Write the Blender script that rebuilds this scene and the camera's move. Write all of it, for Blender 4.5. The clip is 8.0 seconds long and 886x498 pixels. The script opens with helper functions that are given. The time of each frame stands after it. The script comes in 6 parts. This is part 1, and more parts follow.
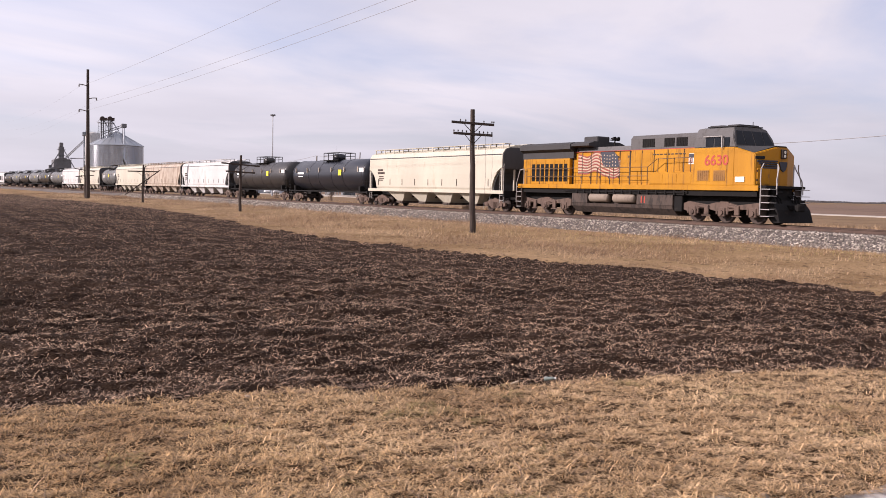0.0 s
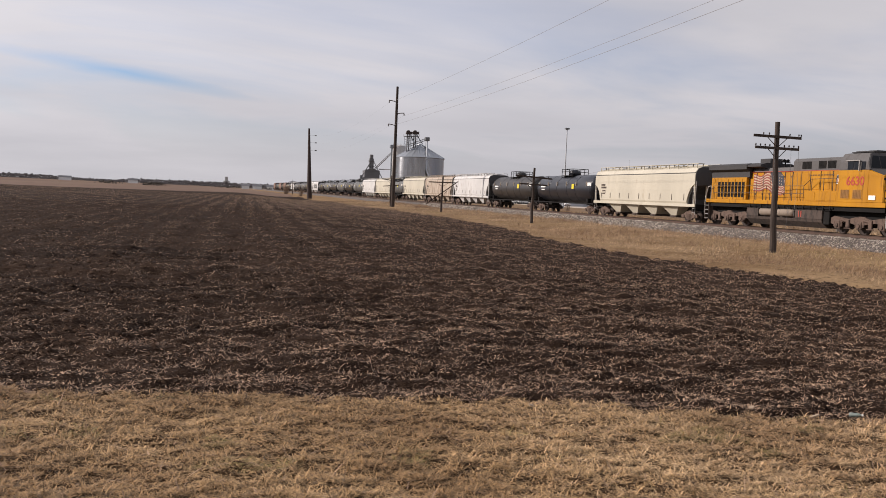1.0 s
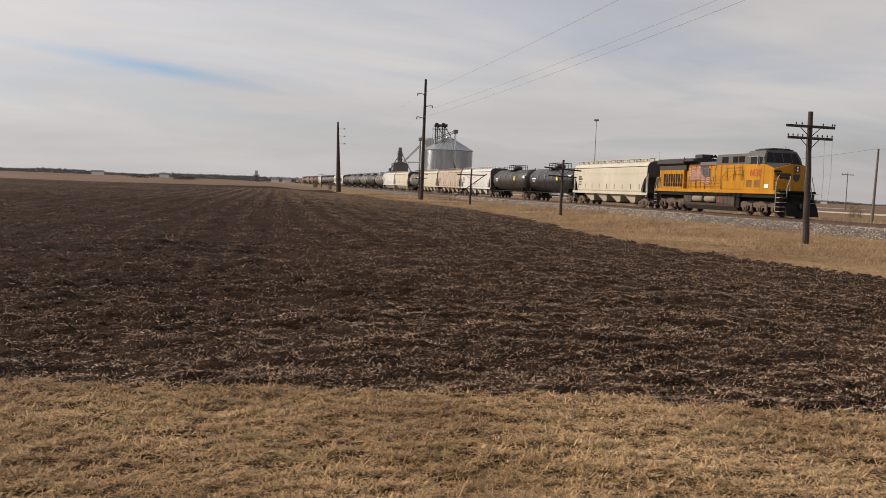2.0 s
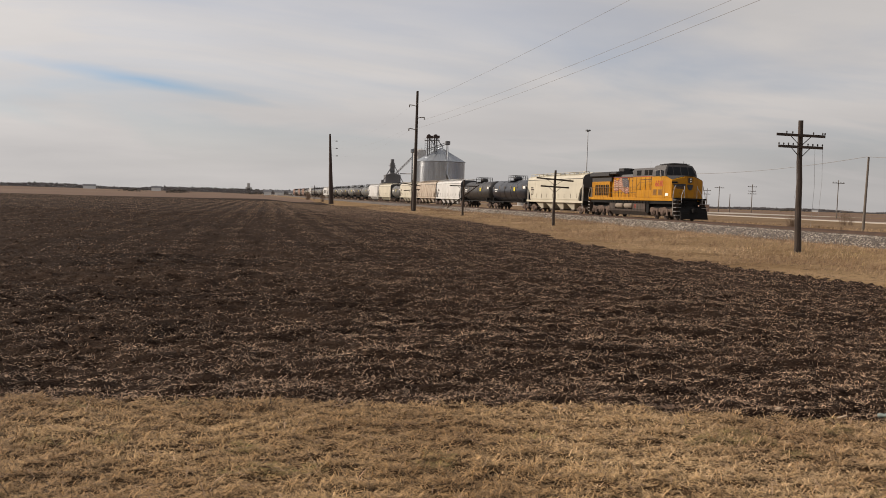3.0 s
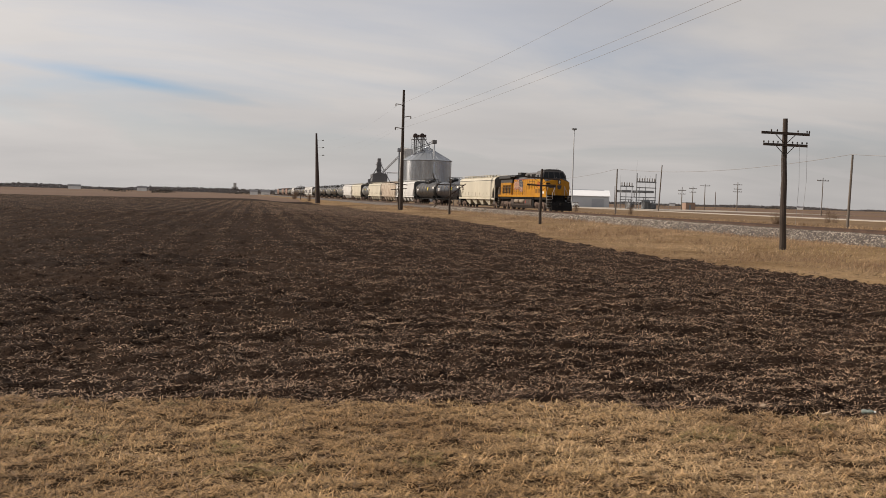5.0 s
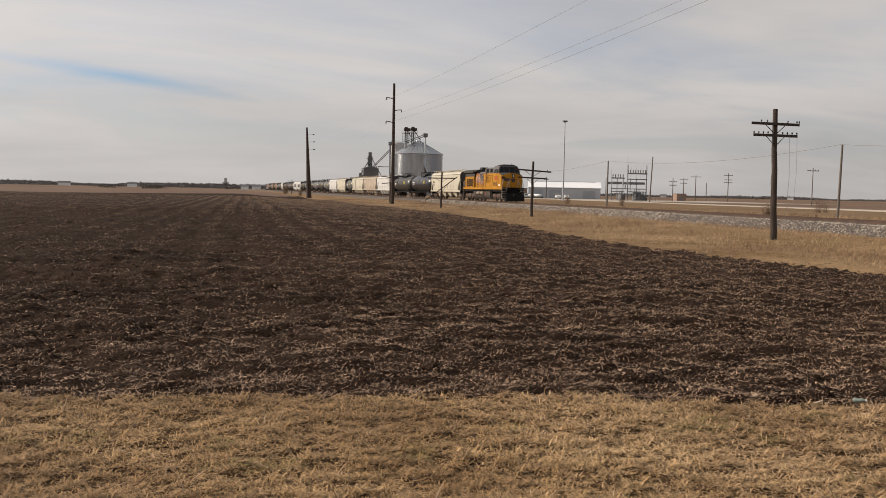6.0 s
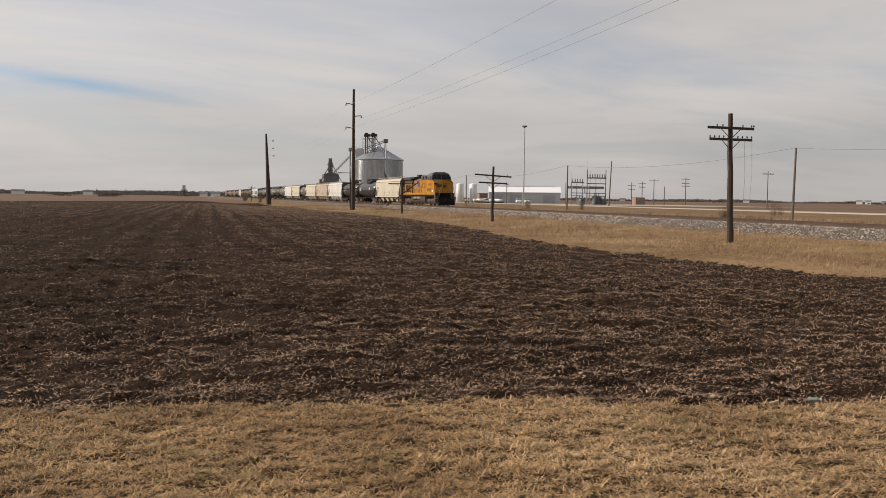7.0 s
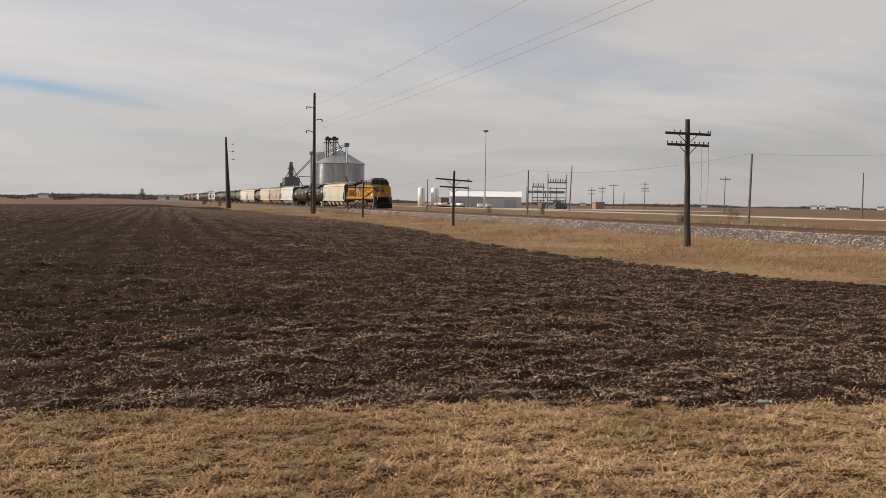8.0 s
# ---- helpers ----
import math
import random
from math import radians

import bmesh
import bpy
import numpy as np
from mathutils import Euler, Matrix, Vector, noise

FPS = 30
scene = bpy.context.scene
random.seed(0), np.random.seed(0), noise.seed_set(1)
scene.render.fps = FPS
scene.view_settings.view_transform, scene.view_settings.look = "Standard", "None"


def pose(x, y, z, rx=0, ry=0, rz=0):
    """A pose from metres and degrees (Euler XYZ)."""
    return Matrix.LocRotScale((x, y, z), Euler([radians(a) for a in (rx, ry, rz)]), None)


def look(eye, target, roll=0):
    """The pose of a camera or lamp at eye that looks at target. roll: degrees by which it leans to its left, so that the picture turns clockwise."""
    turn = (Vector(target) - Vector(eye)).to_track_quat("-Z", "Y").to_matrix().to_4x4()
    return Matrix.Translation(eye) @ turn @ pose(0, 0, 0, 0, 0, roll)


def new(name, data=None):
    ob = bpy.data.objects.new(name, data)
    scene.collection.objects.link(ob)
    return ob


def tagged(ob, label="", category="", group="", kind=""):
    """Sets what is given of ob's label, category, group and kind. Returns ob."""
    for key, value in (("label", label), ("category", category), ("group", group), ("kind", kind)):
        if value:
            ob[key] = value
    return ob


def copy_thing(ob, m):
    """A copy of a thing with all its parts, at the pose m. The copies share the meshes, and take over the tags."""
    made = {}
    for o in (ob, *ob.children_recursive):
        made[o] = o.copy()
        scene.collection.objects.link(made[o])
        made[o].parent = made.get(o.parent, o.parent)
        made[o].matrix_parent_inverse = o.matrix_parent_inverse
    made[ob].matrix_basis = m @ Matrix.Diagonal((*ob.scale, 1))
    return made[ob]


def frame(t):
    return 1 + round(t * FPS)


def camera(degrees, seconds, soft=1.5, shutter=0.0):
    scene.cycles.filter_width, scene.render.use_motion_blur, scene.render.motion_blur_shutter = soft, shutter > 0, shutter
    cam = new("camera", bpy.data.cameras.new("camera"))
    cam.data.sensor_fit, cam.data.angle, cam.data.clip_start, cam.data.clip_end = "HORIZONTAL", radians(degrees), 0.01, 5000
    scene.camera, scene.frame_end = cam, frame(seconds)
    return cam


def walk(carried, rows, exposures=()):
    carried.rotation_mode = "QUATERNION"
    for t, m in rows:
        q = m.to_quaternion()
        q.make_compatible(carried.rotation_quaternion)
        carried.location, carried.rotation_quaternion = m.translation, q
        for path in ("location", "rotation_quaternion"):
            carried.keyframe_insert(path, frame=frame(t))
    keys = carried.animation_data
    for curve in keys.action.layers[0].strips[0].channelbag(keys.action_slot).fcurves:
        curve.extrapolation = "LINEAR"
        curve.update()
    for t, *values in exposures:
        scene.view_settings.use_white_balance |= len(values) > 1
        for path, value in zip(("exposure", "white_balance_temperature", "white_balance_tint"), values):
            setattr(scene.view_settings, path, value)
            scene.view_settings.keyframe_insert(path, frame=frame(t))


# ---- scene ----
EYE = 1.65
TRACK = 38.29
RAIL = 0.43

# ---- camera ----
cam = camera(51.44, 8.0, soft=0.8)
TURNS = [
    (0.0, -0.02, -31.68, -3.51, -1.35), (0.1, -0.02, -28.70, -3.46, -1.43), (0.2, -0.02, -26.09, -3.36, -1.53), (0.3, -0.02, -23.96, -3.26, -1.66),
    (0.4, -0.02, -21.55, -3.12, -1.71), (0.5, -0.02, -19.64, -3.02, -1.75), (0.7, -0.02, -16.75, -3.07, -2.11),
    (1.0, -0.02, -13.71, -3.31, -2.59), (1.2, -0.02, -12.60, -3.51, -2.77),
    (1.7, -0.02, -12.05, -3.80, -2.45), (2.3, -0.02, -12.02, -3.87, -2.05), (2.5, -0.02, -12.33, -3.60, -1.85), (3.0, -0.02, -12.39, -3.13, -1.84),
    (3.5, -0.015, -12.66, -3.39, -1.38), (4.0, -0.01, -12.65, -3.06, -1.62), (4.2, -0.01, -12.83, -2.92, -1.72), (4.75, -0.01, -13.12, -3.12, -1.62), (5.3, -0.01, -13.40, -3.41, -1.55), (5.5, -0.01, -13.47, -3.73, -1.21),
    (6.0, -0.01, -13.74, -3.57, -1.13), (6.5, 0.0, -14.56, -3.55, -0.57), (7.0, 0.005, -16.17, -3.19, -0.69), (7.2, 0.015, -16.51, -3.16, -0.80),
    (7.5, 0.035, -17.40, -3.07, -0.73), (8.0, 0.065, -18.56, -2.90, -0.83)]
walk(cam, [(t, pose(x, 0, EYE, 90 + p, r, y)) for t, x, y, p, r in TURNS],
     exposures=[(0.0, 0.50, 6300, 25), (0.5, 0.30, 6330, 21), (1.0, 0.10, 6450, 17), (1.6, 0.04, 6700, 14), (2.5, -0.02, 6880, 13), (8.0, 0.0, 6940, 12.5)])

# ---- sky and sun ----
SUN_EL = 27.0
SUN_DIR = Vector((-0.91, 0.41, 0)).normalized()
world = bpy.data.worlds.new("sky")
scene.world = world
world.use_nodes = True


def build_sky():
    nt = world.node_tree
    nt.nodes.clear()
    N, L = nt.nodes.new, nt.links.new
    out, bg = N("ShaderNodeOutputWorld"), N("ShaderNodeBackground")
    sky = N("ShaderNodeTexSky")
    sky.sky_type, sky.sun_disc = "NISHITA", False
    sky.sun_elevation = radians(SUN_EL)
    sky.sun_rotation = math.atan2(SUN_DIR.x, SUN_DIR.y)
    sky.air_density, sky.dust_density, sky.ozone_density = 1.0, 1.2, 1.0
    geo, sep = N("ShaderNodeTexCoord"), N("ShaderNodeSeparateXYZ")
    L(geo.outputs["Generated"], sep.inputs[0])
    lift = N("ShaderNodeMath"); lift.operation = "ADD"; lift.inputs[1].default_value = 0.16
    top = N("ShaderNodeMath"); top.operation = "MAXIMUM"; top.inputs[1].default_value = 0.0
    L(sep.outputs["Z"], top.inputs[0]); L(top.outputs[0], lift.inputs[0])
    dx = N("ShaderNodeMath"); dx.operation = "DIVIDE"
    dy = N("ShaderNodeMath"); dy.operation = "DIVIDE"
    L(sep.outputs["X"], dx.inputs[0]); L(lift.outputs[0], dx.inputs[1])
    L(sep.outputs["Y"], dy.inputs[0]); L(lift.outputs[0], dy.inputs[1])
    com = N("ShaderNodeCombineXYZ")
    L(dx.outputs[0], com.inputs[0]); L(dy.outputs[0], com.inputs[1])
    turn = N("ShaderNodeMapping")
    turn.inputs["Rotation"].default_value = (0, 0, radians(24))
    turn.inputs["Scale"].default_value = (0.62, 0.95, 1)
    turn.inputs["Location"].default_value = (3.1, 1.7, 0.4)
    L(com.outputs[0], turn.inputs[0])
    n1 = N("ShaderNodeTexNoise"); n1.inputs["Scale"].default_value = 0.95; n1.inputs["Detail"].default_value = 9
    n1.inputs["Roughness"].default_value = 0.52; n1.inputs["Distortion"].default_value = 0.7
    L(turn.outputs[0], n1.inputs["Vector"])
    ramp = N("ShaderNodeValToRGB")
    ramp.color_ramp.elements[0].position, ramp.color_ramp.elements[0].color = 0.34, (0.56, 0.56, 0.56, 1)
    ramp.color_ramp.elements[1].position, ramp.color_ramp.elements[1].color = 0.56, (1, 1, 1, 1)
    L(n1.outputs["Fac"], ramp.inputs[0])
    # thicker towards the horizon
    hz = N("ShaderNodeMapRange"); hz.inputs["From Min"].default_value = 0.02; hz.inputs["From Max"].default_value = 0.19
    hz.inputs["To Min"].default_value = 1.0; hz.inputs["To Max"].default_value = 0.0
    L(sep.outputs["Z"], hz.inputs["Value"])
    veil = N("ShaderNodeMath"); veil.operation = "MAXIMUM"
    L(ramp.outputs["Color"], veil.inputs[0]); L(hz.outputs[0], veil.inputs[1])
    gap = N("ShaderNodeMapping"); gap.vector_type = "TEXTURE"
    gap.inputs["Location"].default_value = (-0.36, 3.66, 0)
    gap.inputs["Rotation"].default_value = (0, 0, radians(31))
    gap.inputs["Scale"].default_value = (0.68, 0.11, 1)
    wob = N("ShaderNodeMixRGB"); wob.blend_type = "ADD"; wob.inputs[0].default_value = 0.12
    nz = N("ShaderNodeTexNoise"); nz.inputs["Scale"].default_value = 3.5; nz.inputs["Detail"].default_value = 5
    L(com.outputs[0], nz.inputs["Vector"])
    cen = N("ShaderNodeVectorMath"); cen.operation = "SUBTRACT"; cen.inputs[1].default_value = (0.5, 0.5, 0.5)
    L(nz.outputs["Color"], cen.inputs[0])
    L(com.outputs[0], wob.inputs[1]); L(cen.outputs[0], wob.inputs[2]); L(wob.outputs[0], gap.inputs[0])
    gr = N("ShaderNodeTexGradient"); gr.gradient_type = "SPHERICAL"
    L(gap.outputs[0], gr.inputs[0])
    cut = N("ShaderNodeMath"); cut.operation = "MULTIPLY_ADD"; cut.inputs[1].default_value = -0.68; cut.use_clamp = True
    L(gr.outputs["Fac"], cut.inputs[0]); L(veil.outputs[0], cut.inputs[2])
    veil = cut
    n2 = N("ShaderNodeTexNoise"); n2.inputs["Scale"].default_value = 1.6; n2.inputs["Detail"].default_value = 6
    L(turn.outputs[0], n2.inputs["Vector"])
    tone = N("ShaderNodeValToRGB")
    tone.color_ramp.elements[0].position, tone.color_ramp.elements[0].color = 0.3, (5.55, 5.6, 5.72, 1)
    tone.color_ramp.elements[1].position, tone.color_ramp.elements[1].color = 0.7, (6.45, 6.45, 6.5, 1)
    L(n2.outputs["Fac"], tone.inputs[0])
    deep = N("ShaderNodeMix"); deep.data_type, deep.blend_type = "RGBA", "MULTIPLY"
    deep.inputs[0].default_value, deep.inputs[7].default_value = 1.0, (0.72, 0.86, 1.12, 1)
    L(sky.outputs[0], deep.inputs[6])
    mix = N("ShaderNodeMix"); mix.data_type = "RGBA"
    L(veil.outputs[0], mix.inputs[0]); L(deep.outputs[2], mix.inputs[6]); L(tone.outputs["Color"], mix.inputs[7])
    # duller haze low down
    low = N("ShaderNodeMapRange"); low.inputs["From Min"].default_value, low.inputs["From Max"].default_value = 0.0, 0.13
    low.inputs["To Min"].default_value, low.inputs["To Max"].default_value = 0.80, 1.0
    L(sep.outputs["Z"], low.inputs["Value"])
    dull = N("ShaderNodeMix"); dull.data_type, dull.blend_type = "RGBA", "MULTIPLY"
    dull.inputs[0].default_value = 1.0
    L(mix.outputs[2], dull.inputs[6]); L(low.outputs[0], dull.inputs[7])
    # cloud glows more on the sun's side
    side = N("ShaderNodeMapRange"); side.inputs["From Min"].default_value, side.inputs["From Max"].default_value = -0.25, 0.75
    side.inputs["To Min"].default_value, side.inputs["To Max"].default_value = 1.10, 0.88
    L(sep.outputs["X"], side.inputs["Value"])
    glow = N("ShaderNodeMix"); glow.data_type, glow.blend_type = "RGBA", "MULTIPLY"
    glow.inputs[0].default_value = 1.0
    L(dull.outputs[2], glow.inputs[6]); L(side.outputs[0], glow.inputs[7])
    L(glow.outputs[2], bg.inputs[0])
    bg.inputs[1].default_value = 0.10
    L(bg.outputs[0], out.inputs[0])


build_sky()
sun_data = bpy.data.lights.new("sun", "SUN")
sun_data.energy, sun_data.angle, sun_data.color = 5.0, radians(0.9), (1.0, 0.92, 0.82)
sun = new("sun", sun_data)
sun.matrix_world = look((0, 0, 60), Vector((0, 0, 60)) - (SUN_DIR * math.cos(radians(SUN_EL)) + Vector((0, 0, math.sin(radians(SUN_EL))))))


# ---- materials ----
def mat(name, c1, c2, rough=0.8, metal=0.0, coarse=0.6, fine=12.0, bump=0.3, depth=0.01, c3=None, island=0.0, spot=0.55, stretch=(1, 1, 1), spec=0.5):
    """Two-scale procedural surface. c1, c2: base colours mixed by coarse noise, c3: fine grain or dirt."""
    m = bpy.data.materials.new(name)
    m.use_nodes = True
    nt = m.node_tree
    N, L = nt.nodes.new, nt.links.new
    b = nt.nodes["Principled BSDF"]
    tc, mp = N("ShaderNodeTexCoord"), N("ShaderNodeMapping")
    mp.inputs["Scale"].default_value = stretch
    L(tc.outputs["Object"], mp.inputs[0])
    a, g = N("ShaderNodeTexNoise"), N("ShaderNodeTexNoise")
    a.inputs["Scale"].default_value, a.inputs["Detail"].default_value, a.inputs["Roughness"].default_value = coarse, 5, 0.6
    g.inputs["Scale"].default_value, g.inputs["Detail"].default_value, g.inputs["Roughness"].default_value = fine, 4, 0.65
    L(mp.outputs[0], a.inputs["Vector"]); L(mp.outputs[0], g.inputs["Vector"])
    r = N("ShaderNodeValToRGB")
    r.color_ramp.elements[0].position, r.color_ramp.elements[0].color = 0.35, (*c1, 1)
    r.color_ramp.elements[1].position, r.color_ramp.elements[1].color = 0.65, (*c2, 1)
    L(a.outputs["Fac"], r.inputs[0])
    col = r.outputs["Color"]
    if island:
        gm, hv = N("ShaderNodeNewGeometry"), N("ShaderNodeHueSaturation")
        mr = N("ShaderNodeMapRange"); mr.inputs["To Min"].default_value, mr.inputs["To Max"].default_value = 1 - island, 1 + island
        L(gm.outputs["Random Per Island"], mr.inputs["Value"]); L(mr.outputs[0], hv.inputs["Value"]); L(col, hv.inputs["Color"])
        col = hv.outputs["Color"]
    if c3:
        mx, rr = N("ShaderNodeMix"), N("ShaderNodeValToRGB")
        mx.data_type = "RGBA"
        rr.color_ramp.elements[0].position, rr.color_ramp.elements[1].position = spot, min(1.0, spot + 0.12)
        L(g.outputs["Fac"], rr.inputs[0]); L(rr.outputs["Color"], mx.inputs[0]); L(col, mx.inputs[6])
        mx.inputs[7].default_value = (*c3, 1)
        col = mx.outputs[2]
    L(col, b.inputs["Base Color"])
    rm = N("ShaderNodeMapRange"); rm.inputs["To Min"].default_value, rm.inputs["To Max"].default_value = max(0, rough - 0.1), min(1, rough + 0.1)
    L(g.outputs["Fac"], rm.inputs["Value"]); L(rm.outputs[0], b.inputs["Roughness"])
    b.inputs["Metallic"].default_value = metal
    b.inputs["Specular IOR Level"].default_value = spec
    if bump:
        bp = N("ShaderNodeBump"); bp.inputs["Strength"].default_value, bp.inputs["Distance"].default_value = bump, depth
        L(g.outputs["Fac"], bp.inputs["Height"]); L(bp.outputs[0], b.inputs["Normal"])
    return m


M_SOIL = mat("tilled_soil", (0.0195, 0.0113, 0.0072), (0.040, 0.0238, 0.0150), 0.95, coarse=0.25, fine=11, bump=1.0, depth=0.09, c3=(0.070, 0.045, 0.030), spot=0.58, stretch=(0.7, 1.5, 1), spec=0.06)
M_CLOD = mat("soil_clod", (0.025, 0.0146, 0.0093), (0.060, 0.0362, 0.0230), 0.95, coarse=0.5, fine=30, island=0.6, bump=0.8, spec=0.06)
M_RESIDUE = mat("crop_residue", (0.145, 0.090, 0.057), (0.35, 0.234, 0.150), 0.85, coarse=1.2, fine=40, island=0.85, bump=0)
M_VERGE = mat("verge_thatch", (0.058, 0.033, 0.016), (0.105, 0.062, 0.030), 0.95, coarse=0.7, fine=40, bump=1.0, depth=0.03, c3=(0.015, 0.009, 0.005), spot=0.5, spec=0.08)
M_STRAW = mat("dry_grass_blade", (0.245, 0.142, 0.058), (0.445, 0.289, 0.136), 0.8, coarse=0.6, fine=30, island=0.75, bump=0, c3=(0.13, 0.072, 0.030), spot=0.56)
M_PALESTRAW = mat("pale_grass_blade", (0.39, 0.250, 0.125), (0.60, 0.415, 0.225), 0.8, coarse=0.6, fine=30, island=0.6, bump=0, c3=(0.20, 0.125, 0.062), spot=0.57)
M_GREEN = mat("green_grass_blade", (0.19, 0.145, 0.045), (0.27, 0.20, 0.07), 0.8, coarse=0.6, fine=30, island=0.4, bump=0)
M_ROWGRASS = mat("ditch_grass_thatch", (0.155, 0.093, 0.043), (0.28, 0.186, 0.098), 0.95, coarse=0.18, fine=4, bump=0.9, depth=0.15, c3=(0.060, 0.036, 0.018), spot=0.54, spec=0.08)
M_TALL = mat("tall_dry_grass", (0.228, 0.145, 0.076), (0.372, 0.258, 0.147), 0.85, coarse=0.12, fine=3, island=0.65, bump=0, c3=(0.115, 0.067, 0.031), spot=0.54)
M_BROWNGRASS = mat("brown_dead_grass", (0.135, 0.075, 0.036), (0.24, 0.145, 0.075), 0.9, coarse=0.12, fine=3, island=0.6, bump=0, c3=(0.085, 0.046, 0.024), spot=0.55)
M_OLIVE = mat("olive_turf", (0.20, 0.145, 0.045), (0.31, 0.225, 0.080), 0.9, coarse=0.3, fine=4, island=0.5, bump=0, c3=(0.13, 0.105, 0.03), spot=0.56)
M_FARFIELD = mat("stubble_field", (0.115, 0.072, 0.049), (0.17, 0.112, 0.078), 0.95, coarse=0.01, fine=0.3, bump=0.4, depth=0.1, c3=(0.07, 0.045, 0.033), spot=0.56, stretch=(1, 0.25, 1), spec=0.12)
M_FARGRASS = mat("far_grass", (0.135, 0.084, 0.044), (0.20, 0.132, 0.073), 0.95, coarse=0.08, fine=1.5, bump=0.6, depth=0.1, c3=(0.08, 0.05, 0.028), spot=0.56, spec=0.12)
M_GRAVEL = mat("road_gravel", (0.36, 0.33, 0.30), (0.46, 0.43, 0.39), 0.95, coarse=0.8, fine=45, bump=0.6, c3=(0.2, 0.18, 0.16), spot=0.58)
M_ROAD = mat("pale_road", (0.30, 0.255, 0.205), (0.36, 0.31, 0.25), 0.95, coarse=0.1, fine=2.0, bump=0.2, c3=(0.24, 0.20, 0.155))
M_BALLAST = mat("ballast_bed", (0.07, 0.056, 0.047), (0.13, 0.108, 0.092), 0.95, coarse=0.5, fine=9, bump=1.0, depth=0.06, c3=(0.04, 0.03, 0.027), spot=0.48)
M_STONE = mat("ballast_stone", (0.19, 0.160, 0.130), (0.37, 0.325, 0.275), 0.9, coarse=0.8, fine=30, island=0.6, bump=0.3, c3=(0.08, 0.052, 0.040), spot=0.57)
M_RAIL = mat("rusty_rail", (0.055, 0.032, 0.022), (0.095, 0.055, 0.038), 0.7, 0.3, coarse=1, fine=30, c3=(0.035, 0.022, 0.016))
M_TIE = mat("creosote_tie", (0.07, 0.05, 0.04), (0.13, 0.10, 0.08), 0.95, coarse=2, fine=20, stretch=(1, 6, 6))
M_POLE = mat("weathered_pole", (0.028, 0.019, 0.014), (0.060, 0.042, 0.032), 0.95, coarse=1.5, fine=14, stretch=(6, 6, 0.7), c3=(0.014, 0.010, 0.008), spot=0.56)
M_GREYPOLE = mat("grey_pole", (0.095, 0.078, 0.064), (0.15, 0.124, 0.102), 0.95, coarse=1.5, fine=14, stretch=(6, 6, 0.7), c3=(0.06, 0.048, 0.038), spot=0.6)
M_DARKPOLE = mat("dark_steel_pole", (0.035, 0.022, 0.018), (0.055, 0.035, 0.028), 0.85, 0.1, coarse=0.4, fine=6)
M_WIRE = mat("wire", (0.22, 0.215, 0.215), (0.28, 0.275, 0.275), 0.6, 0.3, bump=0)
M_GLASSINS = mat("insulator", (0.03, 0.026, 0.024), (0.06, 0.05, 0.045), 0.5, bump=0)


# ---- mesh helpers ----
def part(name, bm, material, parent=None, label=""):
    """Links a bmesh as one mesh object under a thing or a part."""
    me = bpy.data.meshes.new(name)
    bm.normal_update()
    bm.to_mesh(me)
    bm.free()
    if material:
        me.materials.append(material)
    ob = new(name, me)
    if parent:
        ob.parent = parent
    return tagged(ob, label)


def thing(name, label, category, group="", m=None, kind=""):
    ob = new(name)
    if m is not None:
        ob.matrix_basis = m
    return tagged(ob, label, category, group, kind)


def box(bm, x0, x1, y0, y1, z0, z1, bev=0.0):
    r = bmesh.ops.create_cube(bm, size=1)
    vs = r["verts"]
    for v in vs:
        v.co = Vector(((x0 + x1) / 2 + v.co.x * (x1 - x0), (y0 + y1) / 2 + v.co.y * (y1 - y0), (z0 + z1) / 2 + v.co.z * (z1 - z0)))
    if bev:
        es = list({e for v in vs for e in v.link_edges})
        bmesh.ops.bevel(bm, geom=es, offset=bev, segments=1, affect="EDGES")
    return bm


def rod(bm, a, b, r0, r1=None, seg=8):
    """A tapered round bar from a to b."""
    a, b = Vector(a), Vector(b)
    r1 = r0 if r1 is None else r1
    d = b - a
    q = d.to_track_quat("Z", "Y").to_matrix()
    rings = []
    for p, r in ((a, r0), (b, r1)):
        rings.append([bm.verts.new(p + q @ Vector((r * math.cos(2 * math.pi * i / seg), r * math.sin(2 * math.pi * i / seg), 0))) for i in range(seg)])
    for i in range(seg):
        j = (i + 1) % seg
        bm.faces.new((rings[0][i], rings[0][j], rings[1][j], rings[1][i]))
    bm.faces.new(rings[0][::-1])
    bm.faces.new(rings[1])
    return bm


def pipe(bm, pts, r, seg=6):
    for a, b in zip(pts, pts[1:]):
        rod(bm, a, b, r, r, seg)
    return bm


def prism(bm, prof, axis, a, b):
    """A closed profile pushed along an axis. prof: pairs in the other two axes, in order."""
    def put(p, s):
        return {"y": (p[0], s, p[1]), "x": (s, p[0], p[1]), "z": (p[0], p[1], s)}[axis]
    lo = [bm.verts.new(put(p, a)) for p in prof]
    hi = [bm.verts.new(put(p, b)) for p in prof]
    n = len(prof)
    fs = [bm.faces.new(lo), bm.faces.new(hi[::-1])]
    for i in range(n):
        j = (i + 1) % n
        fs.append(bm.faces.new((lo[j], lo[i], hi[i], hi[j])))
    bmesh.ops.recalc_face_normals(bm, faces=fs)
    return bm


